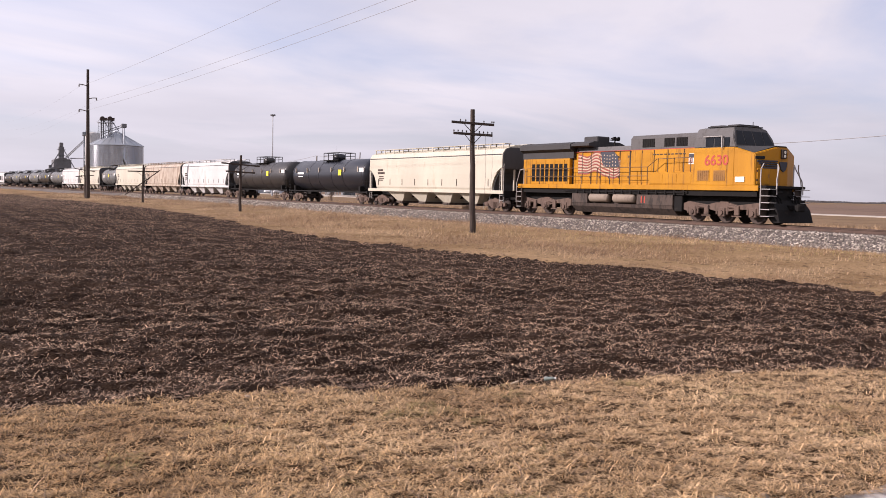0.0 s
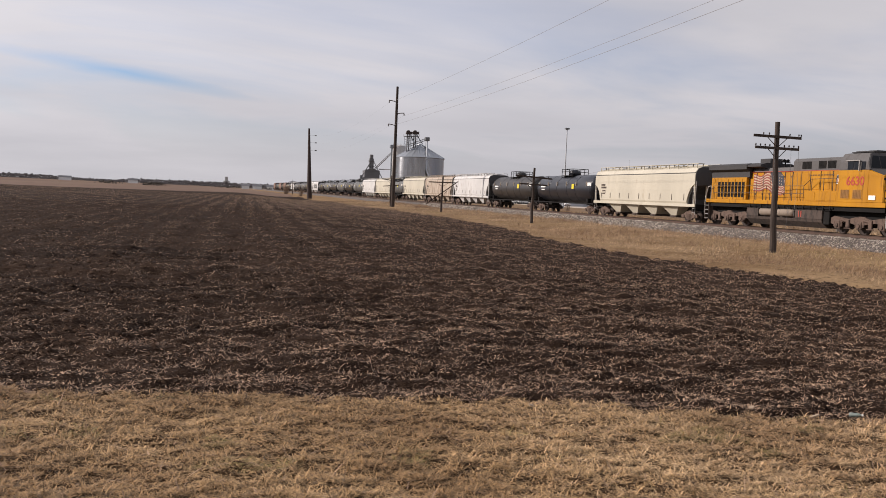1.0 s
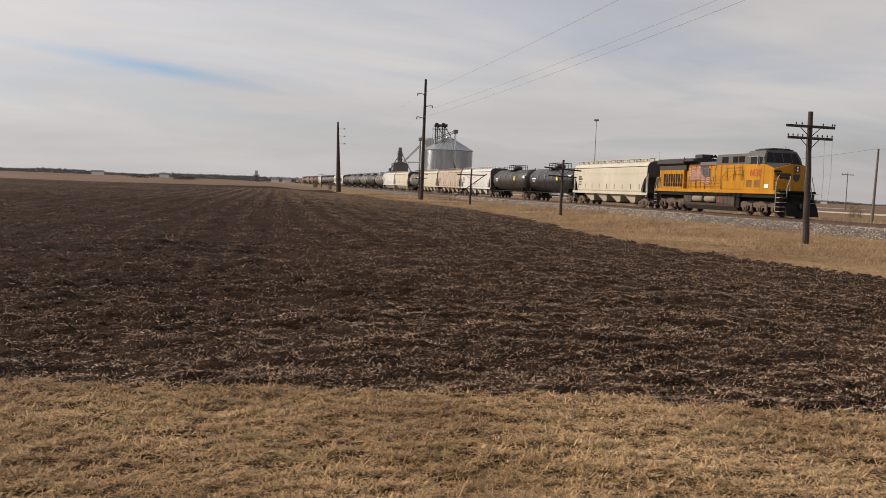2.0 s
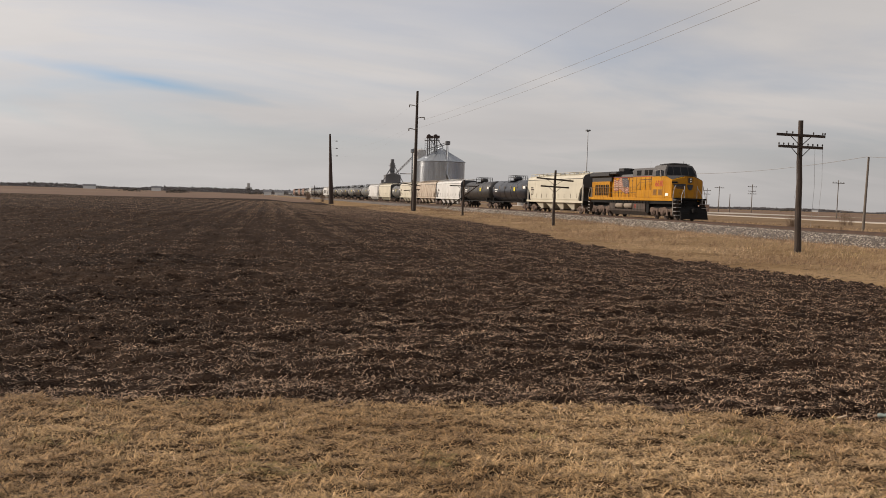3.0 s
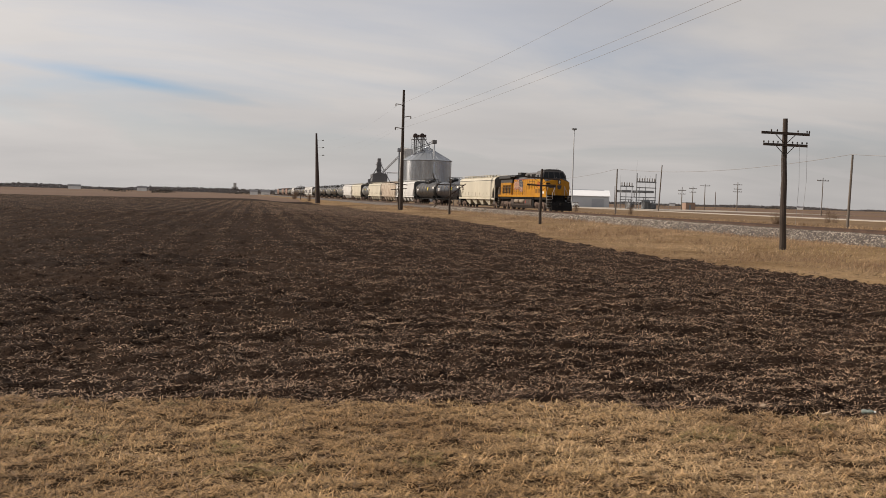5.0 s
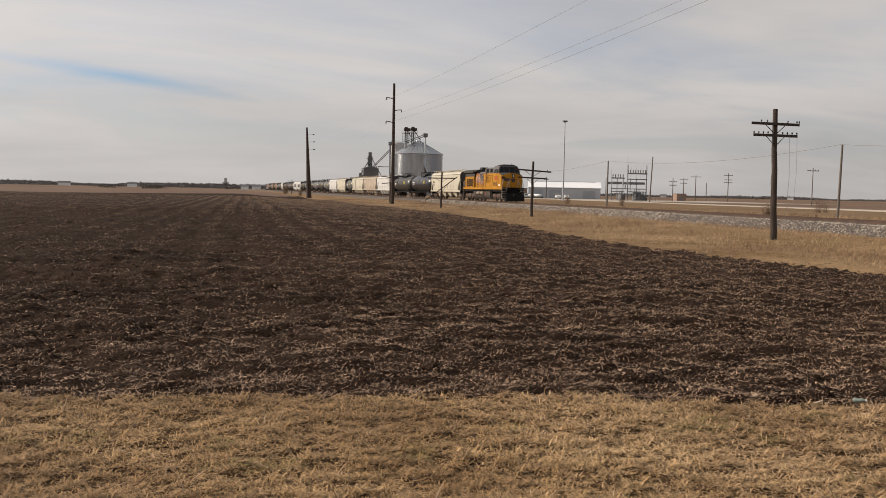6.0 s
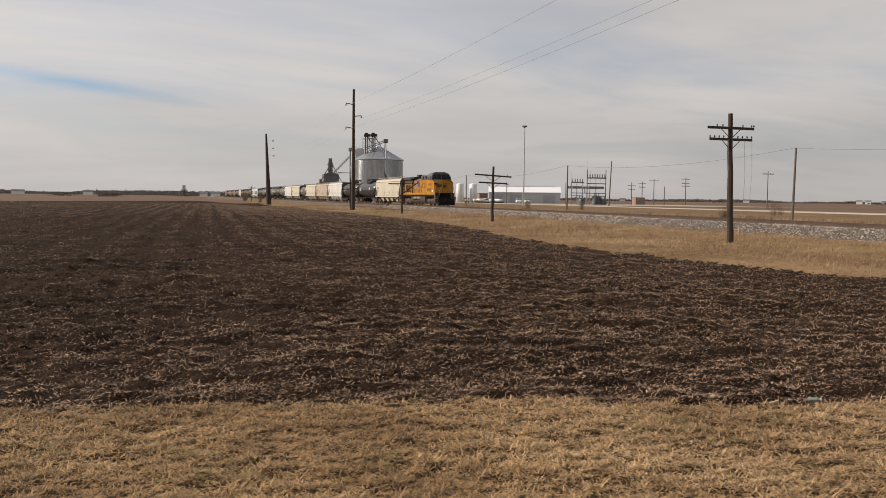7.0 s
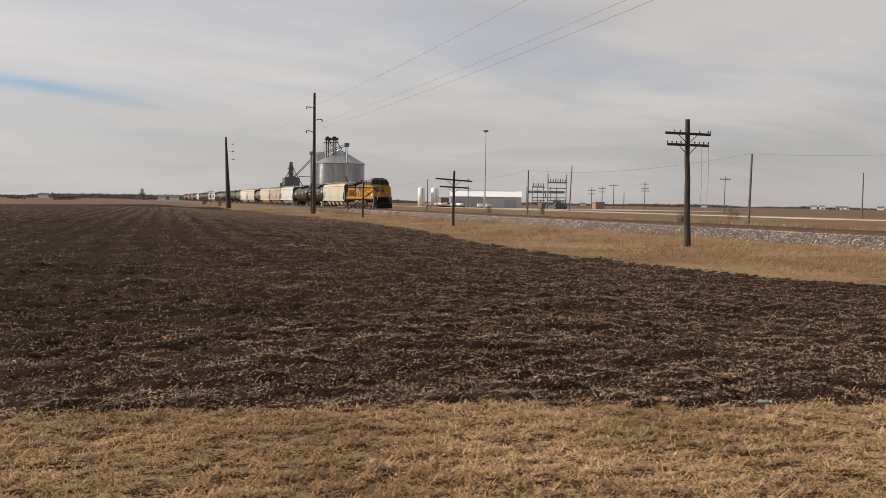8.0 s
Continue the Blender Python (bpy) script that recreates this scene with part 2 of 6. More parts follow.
def lathe(bm, prof, seg=24, axis="z", centre=(0, 0, 0), smooth=True):
    """Turns (radius, height) pairs round an axis."""
    rings = []
    for r, h in prof:
        ring = []
        for i in range(seg):
            a = 2 * math.pi * i / seg
            p = (r * math.cos(a), r * math.sin(a), h)
            if axis == "y":
                p = (p[0], h, p[1])
            elif axis == "x":
                p = (h, p[0], p[1])
            ring.append(bm.verts.new(Vector(p) + Vector(centre)))
        rings.append(ring)
    fs = []
    for r0, r1 in zip(rings, rings[1:]):
        for i in range(seg):
            j = (i + 1) % seg
            f = bm.faces.new((r0[i], r0[j], r1[j], r1[i]))
            f.smooth = smooth
            fs.append(f)
    fs.append(bm.faces.new(rings[0][::-1]))
    fs.append(bm.faces.new(rings[-1]))
    bmesh.ops.recalc_face_normals(bm, faces=fs)
    return bm


def nb():
    return bmesh.new()


def np_mesh(name, verts, faces, material, kind="stuff", label="", category=""):
    me = bpy.data.meshes.new(name)
    verts, faces = np.asarray(verts, np.float32), np.asarray(faces, np.int32)
    me.vertices.add(len(verts)); me.vertices.foreach_set("co", verts.ravel())
    k = faces.shape[1]
    me.loops.add(faces.size); me.loops.foreach_set("vertex_index", faces.ravel())
    me.polygons.add(len(faces))
    me.polygons.foreach_set("loop_start", np.arange(0, faces.size, k, dtype=np.int32))
    me.update(calc_edges=True)
    me.validate()
    for mt in (material if isinstance(material, (list, tuple)) else [material]):
        me.materials.append(mt)
    ob = new(name, me)
    return tagged(ob, label, category, "", kind)


# ---- the lie of the land ----
def smooth(v, a, b):
    t = np.clip((np.asarray(v, float) - a) / (b - a), 0, 1)
    return t * t * (3 - 2 * t)


LATTICE = np.random.RandomState(5).rand(256, 256)


def vnoise(x, y):
    x, y = np.asarray(x, float), np.asarray(y, float)
    ix, iy = np.floor(x).astype(int), np.floor(y).astype(int)
    fx, fy = x - ix, y - iy
    fx, fy = fx * fx * (3 - 2 * fx), fy * fy * (3 - 2 * fy)
    a, b = LATTICE[ix % 256, iy % 256], LATTICE[(ix + 1) % 256, iy % 256]
    c, d = LATTICE[ix % 256, (iy + 1) % 256], LATTICE[(ix + 1) % 256, (iy + 1) % 256]
    return (a * (1 - fx) + b * fx) * (1 - fy) + (c * (1 - fx) + d * fx) * fy - 0.5


def fbm(x, y, octaves=4):
    return sum(vnoise(x * 2 ** k + 17 * k, y * 2 ** k + 31 * k) / 2 ** k for k in range(octaves))


def field_edge(y):
    """Where the tilled field meets the ditch grass."""
    return np.interp(y, [0, 12, 16, 25, 34, 43, 64, 85, 128, 200, 330], [20.5, 19.5, 19.0, 17.2, 16.4, 17.0, 19.6, 20.6, 19.6, 21.5, 26.5])


def verge_edge(x):
    """Where the road verge ends and the field begins."""
    return np.interp(x, [-30, -1, 0.7, 2.5, 4.1, 6.3, 9.2, 14, 25], [9.6, 7.5, 7.3, 7.0, 6.45, 6.05, 5.75, 4.9, 3.0])


def field_end(x):
    return np.interp(x, [-400, -25, -11, 15, 40], [150, 200, 228, 280, 320])


def land(x, y):
    x, y = np.asarray(x, float), np.asarray(y, float)
    z = -0.35 * smooth(x, 5, 17) + 0.20 * smooth(x, 22, 28) - 0.25 * smooth(x, 29, 34)
    z = z - 0.55 * smooth(y, 140, 250) * (1 - smooth(y, 275, 340)) * smooth(x, 4, 20) * (1 - smooth(x, 28, 34))
    z = z + 0.1 * smooth(x, 42, 50)
    z = z + 0.16 * vnoise(x / 23, y / 23) * smooth(np.hypot(x, y), 12, 40) * (1 - smooth(np.hypot(x, y), 150, 300))
    return z


def in_field(x, y):
    e = 0.35 * fbm(x / 0.7, y / 0.7, 3)
    return (x < field_edge(y) + e * 2) & (y > verge_edge(x) + e) & (y < field_end(x) + e)


def rough_land(x, y):
    z = land(x, y)
    f = in_field(x, y)
    near = 1 - smooth(np.hypot(x, y), 60, 120)
    soil = 0.09 * fbm(x / 3.0, y / 1.3, 3) + 0.105 * fbm(x / 0.27, y / 0.16, 3) + 0.06 * fbm(x / 1.1, y / 0.7, 2) + 0.012 * np.sin(2 * np.pi * (x * 0.94 + y * 0.35) / 0.76)
    turf = 0.022 * fbm(x / 0.5, y / 0.5, 2) + 0.03 * fbm(x / 0.15, y / 0.13, 2)
    return z + near * np.where(f, soil - 0.03, turf)


def axis_lines(lo, a, b, step, hi, grow=1.07, back=1.07):
    mid = list(np.arange(a, b, step))
    up, s, v = [], step, b
    while v < hi:
        up.append(v); s *= grow; v += s
    dn, s, v = [], step, a - step
    while v > lo:
        dn.append(v); s *= back; v -= s
    return np.array(dn[::-1] + mid + up + [hi]) if lo < a else np.array(mid + up + [hi])


def build_ground():
    xs = axis_lines(-4000, -6, 15, 0.075, 4000, 1.04, 1.04)
    ys = axis_lines(-4000, 3.2, 15, 0.07, 4000, 1.018, 1.3)
    X, Y = np.meshgrid(xs, ys, indexing="ij")
    Z = rough_land(X, Y)
    v = np.stack([X.ravel(), Y.ravel(), Z.ravel()], 1)
    nx, ny = len(xs), len(ys)
    i = (np.arange(nx - 1)[:, None] * ny + np.arange(ny - 1)[None]).ravel()
    f = np.stack([i, i + ny, i + ny + 1, i + 1], 1)
    c = v[f].mean(1)
    x, y = c[:, 0], c[:, 1]
    slot = np.full(len(f), 3)                                        # distant stubble
    slot[(x > 42) & (x < 112)] = 4                                   # rough grass beyond the track
    slot[(x > 112) & (y > 255) & (x < 240) & (y < 420)] = 4
    slot[(x > 126) & (vnoise(x / 260, y / 190) > 0.12)] = 4
    slot[(x >= field_edge(y) - 2) & (x <= 42)] = 2
    slot[in_field(x, y)] = 0
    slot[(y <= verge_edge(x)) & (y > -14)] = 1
    gravel = (y < 3.10 - 0.20 * (x - 5.02) + 0.2 * fbm(x / 0.5, y / 0.5)) & (y > -5.4 - 0.20 * (x - 5.02))
    slot[gravel & (y <= verge_edge(x))] = 5
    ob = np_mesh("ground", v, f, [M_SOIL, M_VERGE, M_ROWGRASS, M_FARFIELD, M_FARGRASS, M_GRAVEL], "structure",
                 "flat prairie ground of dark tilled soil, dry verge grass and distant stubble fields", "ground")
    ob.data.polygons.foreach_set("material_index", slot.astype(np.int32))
    ob.data.polygons.foreach_set("use_smooth", np.ones(len(f), bool))


build_ground()


# ---- track ----
def build_track():
    base = RAIL - 0.19
    bm = nb()
    prism(bm, [(-3.3, -0.85), (-1.75, base - 0.06 - 0.43 + 0.43), (1.75, base - 0.06), (3.6, -0.85)], "y", -60, 2500)
    bed = part("ballast_bank", bm, M_BALLAST)
    bed.location.x = TRACK
    tagged(bed, "bank of grey and pink crushed stone ballast under the track", "ballast", "", "structure")
    root = thing("railway_track", "single railway track with rusty steel rails on dark wooden ties", "track", m=pose(TRACK, 0, RAIL), kind="structure")
    prof = [(-0.037, 0), (-0.037, -0.03), (-0.009, -0.045), (-0.009, -0.155), (-0.07, -0.172), (-0.07, -0.186),
            (0.07, -0.186), (0.07, -0.172), (0.009, -0.155), (0.009, -0.045), (0.037, -0.03), (0.037, 0)]
    for s in (-0.755, 0.755):
        bm = nb()
        prism(bm, [(s + p[0], p[1]) for p in prof], "y", -60, 2500)
        part("rail", bm, M_RAIL, root)
    bm = nb()
    box(bm, -1.3, 1.3, -0.115, 0.115, -0.34, -0.186, 0.012)
    me = bpy.data.meshes.new("tie")
    bm.to_mesh(me); bm.free()
    me.materials.append(M_TIE)
    rnd = random.Random(3)
    for i in range(260):
        t = new("tie", me)
        t.parent = root
        t.matrix_basis = pose(rnd.uniform(-0.05, 0.05), 8 + i * 0.5, 0, 0, 0, rnd.uniform(-1, 1))
    bm = nb()
    for i in range(300):
        box(bm, -1.3, 1.3, 138 + i * 1.0, 138.23 + i * 1.0, -0.34, -0.186)
    tagged(part("far_ties", bm, M_TIE, root), kind="stuff")


build_track()

STONE_V = np.array([(1, 0, 0), (-1, 0, 0), (0, 1, 0), (0, -1, 0), (0, 0, 1), (0, 0, -1)], float)
STONE_F = np.array([(0, 2, 4), (2, 1, 4), (1, 3, 4), (3, 0, 4), (2, 0, 5), (1, 2, 5), (3, 1, 5), (0, 3, 5)])


def scatter_lumps(name, pos, size, material, label, category, seed, flat=0.7):
    r = np.random.RandomState(seed)
    n = len(pos)
    v = STONE_V[None] * (size[:, None, None] * r.uniform(0.6, 1.3, (n, 6, 3)))
    v = v + r.normal(0, 0.22, (n, 6, 3)) * size[:, None, None]
    a = r.uniform(0, 2 * np.pi, n)
    c, s = np.cos(a), np.sin(a)
    x, y = v[..., 0] * c[:, None] - v[..., 1] * s[:, None], v[..., 0] * s[:, None] + v[..., 1] * c[:, None]
    v = np.stack([x, y, v[..., 2] * flat], 2) + pos[:, None]
    f = STONE_F[None] + (np.arange(n) * 6)[:, None, None]
    return np_mesh(name, v.reshape(-1, 3), f.reshape(-1, 3), material, "stuff", label, category)


def build_ballast_stones():
    r = np.random.RandomState(11)
    n = 52000
    y = 14 + 150 * r.rand(n) ** 1.6
    u = r.uniform(-3.3, 1.7, n)
    h = np.interp(u, [-3.3, -1.75, 1.75], [-0.85, RAIL - 0.25, RAIL - 0.25])
    keep = h > land(TRACK + u, y) - 0.05
    size = r.uniform(0.030, 0.080, n) * (1 + 0.35 * (y > 70))
    pos = np.stack([TRACK + u, y, h + size * 0.2], 1)[keep]
    near_rail = np.abs(np.abs(pos[:, 0] - TRACK) - 0.755) < 0.12
    pos[near_rail, 2] -= 0.06
    scatter_lumps("ballast_stones", pos, size[keep], M_STONE, "loose grey, white and reddish crushed stones of the track bed", "gravel", 12, 0.75)


build_ballast_stones()


# ---- grass, residue and clods ----
def blades(name, x, y, z, length, width, lean, material, label, seed, curl=0.6, category="grass", spread=0.5, bias=None):
    """Bent tapering blades, a quad and a tip each."""
    r = np.random.RandomState(seed)
    n = len(x)
    a = r.uniform(0, 2 * np.pi, n) if bias is None else bias + r.normal(0, 1.0, n)
    d = np.stack([np.cos(a), np.sin(a), np.zeros(n)], 1)
    s = np.stack([-np.sin(a), np.cos(a), np.zeros(n)], 1)
    tilt = np.clip(lean + spread * r.normal(0, 1, n), 0.05, 1.65)
    up = np.array([0, 0, 1.0])
    p = np.stack([x, y, z], 1)
    rows, w = [], width * r.uniform(0.6, 1.4, n)
    for k, wk in enumerate((1.0, 0.8)):
        rows += [p - s * (w * wk / 2)[:, None], p + s * (w * wk / 2)[:, None]]
        ang = tilt + curl * r.uniform(0.2, 1.2, n) * k
        step = length * (0.55, 0.45)[k]
        p = p + d * (np.sin(ang) * step)[:, None] + up * (np.cos(ang) * step)[:, None]
    rows.append(p)
    v = np.stack(rows, 1)
    v[..., 2] = np.maximum(v[..., 2], z[:, None] + 0.004)
    tri = np.array([(0, 1, 3), (0, 3, 2), (2, 3, 4)])
    f = tri[None] + (np.arange(n) * 5)[:, None, None]
    return np_mesh(name, v.reshape(-1, 3), f.reshape(-1, 3), material, "stuff", label, category)


def sector(r, n, d0, d1, power):
    """Points spread over the ground ahead of the road."""
    d = d0 + (d1 - d0) * r.rand(n) ** power
    a = np.radians(r.uniform(-17, 61, n))
    return d * np.sin(a), d * np.cos(a), d


def build_verge_grass():
    r = np.random.RandomState(21)
    x, y, d = sector(r, 500000, 4.1, 10.2, 1.0)
    n = len(x)
    e = verge_edge(x) + 0.22 * fbm(x / 0.45, y / 0.45, 3)
    tuft = 1.1 * fbm(x / 0.075, y / 0.065, 2) + 0.22 * fbm(x / 0.9, y / 0.6, 2)
    keep = (y < e) & (r.rand(n) < np.clip(0.76 + 0.9 * tuft, 0.28, 1))
    keep &= y > 3.0 - 0.20 * (x - 5.02)
    x, y, t = x[keep], y[keep], tuft[keep]
    z = rough_land(x, y) + 0.03 * np.clip(t, -0.4, 0.9) + 0.02 * r.rand(len(x))
    ln = r.uniform(0.028, 0.080, len(x)) * (1 + 0.5 * np.clip(t, -0.5, 0.8))
    green = (fbm(x / 0.4 + 40, y / 0.3, 2) > 0.38) & (r.rand(len(x)) < 0.4)
    pale = ~green & (r.rand(len(x)) < 0.8 * smooth(x + 0.35 * fbm(x / 0.8, y / 0.5, 2) * 4, 0.8, 5.2))
    for nm, g, m, lb in (("pale_dry_grass", pale, M_PALESTRAW, "paler dead grass on the verge, more of it towards the gravel"), ("dry_grass", ~green & ~pale, M_STRAW, "matted straw-coloured dead grass on the road verge"), ("green_grass", green, M_GREEN, "scattered green shoots among the dead verge grass")):
        blades(nm, x[g], y[g], z[g], ln[g], np.full(g.sum(), 0.0052), 1.26, m, lb, 22, 0.9, spread=0.30)
    # single long stems
    x, y, d = sector(r, 1800, 4.5, 10, 1.0)
    k = y < verge_edge(x)
    x, y = x[k], y[k]
    blades("grass_stems", x, y, rough_land(x, y) + 0.03, r.uniform(0.08, 0.16, len(x)), np.full(len(x), 0.005), 1.25, M_RESIDUE, "longer pale dead stems in the verge grass", 24, 0.5, spread=0.3)


def build_ditch_grass():
    r = np.random.RandomState(31)
    n = 400000
    y = 9 + 190 * r.rand(n) ** 1.9
    e = field_edge(y)
    x = e + (35.4 - e) * r.rand(n)
    clump = fbm(x / 0.9, y / 1.2, 3)
    sweep = fbm(x / 3.2, y / 8, 3)
    keep = r.rand(n) < np.clip(0.55 + 1.3 * clump + 0.8 * sweep, 0.05, 1)
    x, y, e, clump, sweep = x[keep], y[keep], e[keep], clump[keep], sweep[keep]
    z = rough_land(x, y) - 0.02
    ln = r.uniform(0.10, 0.30, len(x)) * (1 + 1.1 * np.clip(clump + 0.6 * sweep, -0.5, 0.9)) * (0.55 + 0.45 * smooth(x - e, 0.5, 5))
    ln *= 1 + 0.75 * smooth(x, 30, 34) * smooth(y, 46, 75)
    near = 1 - smooth(y, 36, 48)
    brown = r.rand(len(x)) < np.clip(0.32 + 1.3 * sweep + 0.45 * smooth(x, 28, 35) * (1 - near), 0.04, 0.85)
    olive = ~brown & (r.rand(len(x)) < near * smooth(x, 22, 27) * np.clip(0.7 + 1.4 * sweep, 0, 0.9))
    blond = ~brown & ~olive
    for nm, g, m, lb in (("ditch_grass", blond, M_TALL, "tall bleached dead grass in the ditch beside the track"),
                         ("brown_ditch_grass", brown, M_BROWNGRASS, "rusty brown weeds and seed heads among the ditch grass"),
                         ("olive_ditch_grass", olive, M_OLIVE, "golden and olive short turf beside the track")):
        blades(nm, x[g], y[g], z[g], ln[g] * (0.6 if m is M_OLIVE else 1.0), 0.006 + 0.00017 * y[g], 1.05, m, lb, 32, 0.6, spread=0.38, bias=0.25)
    n = 30000
    y = 20 + 180 * r.rand(n) ** 1.5
    x = 42.5 + 22 * r.rand(n)
    blades("far_side_grass", x, y, land(x, y), r.uniform(0.2, 0.5, n), 0.015 + 0.00022 * y, 0.6, M_TALL, "tall dead grass on the far side of the track", 33, 0.4, spread=0.3)


def build_field_litter():
    r = np.random.RandomState(41)
    n = 1000000
    d = (5.6 ** 0.4 + r.rand(n) * (190 ** 0.4 - 5.6 ** 0.4)) ** (1 / 0.4)
    a = np.radians(r.uniform(-17, 61, n))
    x, y = d * np.sin(a), d * np.cos(a)
    streak = 0.9 * fbm(x / 0.5, y / 0.16, 3) * (1 - 0.5 * smooth(d, 15, 40)) + 0.6 * fbm(x / 3, y / 1.6, 3)
    streak = streak + 0.38 * smooth(d, 16, 36) * np.sin(2 * np.pi * (x - 0.028 * y + 0.5 * fbm(x / 6, y / 14, 2)) / 1.5)
    keep = in_field(x, y) & (r.rand(n) < np.clip(0.16 + 0.74 * smooth(x, -2, 10) + 0.58 * (1 - smooth(d, 7, 26)) + 1.0 * streak, 0.07, 1))
    x, y, d = x[keep], y[keep], d[keep]
    k = len(x)
    z = rough_land(x, y) + 0.006 + 0.02 * r.rand(k) ** 3
    ln = r.uniform(0.012, 0.040, k) * (1 + 0.015 * d)
    flakes("crop_residue", x, y, z, ln, (0.0042 + 0.00031 * d) * r.uniform(0.6, 1.6, k), M_RESIDUE, "broken straw and stalk litter lying on the tilled soil", 42)
    n = 190000
    d = (5.6 ** 0.4 + r.rand(n) * (75 ** 0.4 - 5.6 ** 0.4)) ** (1 / 0.4)
    a = np.radians(r.uniform(-17, 61, n))
    x, y = d * np.sin(a), d * np.cos(a)
    keep = in_field(x, y) & (r.rand(n) < np.clip(0.6 + 1.3 * fbm(x / 0.9, y / 0.4, 3), 0.05, 1))
    x, y, d = x[keep], y[keep], d[keep]
    size = (0.009 + 0.022 * r.rand(len(x)) ** 4) * (1 + 0.024 * d)
    clods(np.stack([x, y, rough_land(x, y) - size * 0.12], 1), size, 43)


def clods(pos, size, seed):
    """Four-sided crumbs of earth, open below where they sit in the soil."""
    r = np.random.RandomState(seed)
    n = len(pos)
    base = np.array([(1, 0, 0), (0, 1, 0), (-1, 0, 0), (0, -1, 0), (0, 0, 0.85)], float)
    v = base[None] * r.uniform(0.6, 1.35, (n, 5, 3)) + r.normal(0, 0.16, (n, 5, 3))
    t = r.uniform(0, 2 * np.pi, n)[:, None]
    v = np.stack([v[..., 0] * np.cos(t) - v[..., 1] * np.sin(t), v[..., 0] * np.sin(t) + v[..., 1] * np.cos(t), v[..., 2]], 2)
    v = v * size[:, None, None] + pos[:, None]
    f = np.array([(0, 1, 4), (1, 2, 4), (2, 3, 4), (3, 0, 4)])[None] + (np.arange(n) * 5)[:, None, None]
    np_mesh("soil_clods", v.reshape(-1, 3), f.reshape(-1, 3), M_CLOD, "stuff", "dark clods of tilled soil", "soil")


def flakes(name, x, y, z, length, width, material, label, seed):
    """Flat tapering scraps, lying at all angles."""
    r = np.random.RandomState(seed)
    n = len(x)
    a, tilt = np.pi * r.randint(0, 2, n) + r.normal(0, 1.1, n), r.normal(0, 0.42, n)
    d = np.stack([np.cos(a) * np.cos(tilt), np.sin(a) * np.cos(tilt), np.sin(np.abs(tilt))], 1)
    s = np.stack([-np.sin(a), np.cos(a), r.normal(0, 0.4, n)], 1)
    p = np.stack([x, y, z], 1)
    L, W = length[:, None], width[:, None]
    v = np.stack([p - s * W / 2, p + s * W / 2, p + d * L + s * W * 0.3, p + d * L - s * W * 0.2], 1)
    f = np.array([(0, 1, 2, 3)])[None] + (np.arange(n) * 4)[:, None, None]
    return np_mesh(name, v.reshape(-1, 3), f.reshape(-1, 4), material, "stuff", label, "crop residue")


build_verge_grass()
build_ditch_grass()
build_field_litter()


# ---- train ----
def paint(name, c, dirt, rough=0.5, spot=0.6, fine=4.0, streak=True):
    k = tuple(v * 0.86 for v in c)
    return mat(name, c, k, rough, coarse=0.5, fine=fine, bump=0.08, depth=0.01, c3=dirt, spot=spot, stretch=(1, 1, 0.35) if streak else (1, 1, 1))


M_YELLOW = mat("engine_yellow", (0.40, 0.178, 0.0035), (0.33, 0.142, 0.0035), 0.5, coarse=0.7, fine=2.2, bump=0.05, c3=(0.17, 0.072, 0.008), spot=0.585, stretch=(1, 1.6, 0.20), spec=0.25)
M_GREY = paint("engine_grey", (0.070, 0.064, 0.061), (0.045, 0.038, 0.034), 0.65, 0.55)
M_ROOFBLACK = paint("sooty_roof", (0.030, 0.028, 0.028), (0.055, 0.048, 0.044), 0.8)
M_RED = paint("engine_red", (0.34, 0.035, 0.014), (0.26, 0.035, 0.02), 0.5, 0.7)
M_BLACK = mat("running_gear_black", (0.009, 0.008, 0.0075), (0.0077, 0.0069, 0.0065), 0.85, coarse=0.5, fine=4, bump=0.08, c3=(0.022, 0.018, 0.015), spot=0.56, spec=0.18)
M_GRIME = paint("grimy_underframe", (0.060, 0.041, 0.031), (0.024, 0.017, 0.013), 0.88, 0.48)
M_PANELDIRT = mat("dirty_yellow_mesh", (0.22, 0.094, 0.006), (0.15, 0.064, 0.006), 0.7, coarse=2, fine=8, bump=0.2)
M_TRUCK = paint("rusty_truck", (0.098, 0.062, 0.045), (0.045, 0.030, 0.022), 0.88, 0.54)
M_RESERVOIR = paint("dusty_reservoir", (0.21, 0.165, 0.125), (0.12, 0.092, 0.070), 0.8, 0.56)
M_WHEEL = mat("wheel_rust", (0.030, 0.021, 0.017), (0.055, 0.038, 0.030), 0.9, 0.1, fine=10, bump=0.2)
M_RAILING = paint("railing_silver", (0.32, 0.30, 0.28), (0.18, 0.165, 0.15), 0.6, 0.6)
M_DARKRAIL = paint("railing_brown", (0.10, 0.05, 0.015), (0.05, 0.028, 0.012), 0.6, 0.55)
M_GLASS = mat("dark_window", (0.008, 0.010, 0.013), (0.014, 0.016, 0.020), 0.2, bump=0, spec=0.12)
M_LAMP = mat("headlight_glass", (0.7, 0.66, 0.55), (0.8, 0.76, 0.65), 0.15, bump=0)
M_WHITE = paint("white_paint", (0.74, 0.72, 0.68), (0.5, 0.46, 0.41), 0.55, 0.66)
M_BLUE = paint("flag_blue", (0.022, 0.024, 0.036), (0.045, 0.042, 0.05), 0.6, 0.58)
M_FLAGRED = paint("flag_red", (0.23, 0.045, 0.03), (0.28, 0.11, 0.05), 0.6, 0.58)
M_FLAGWHITE = paint("flag_white", (0.42, 0.31, 0.22), (0.36, 0.21, 0.08), 0.6, 0.56)
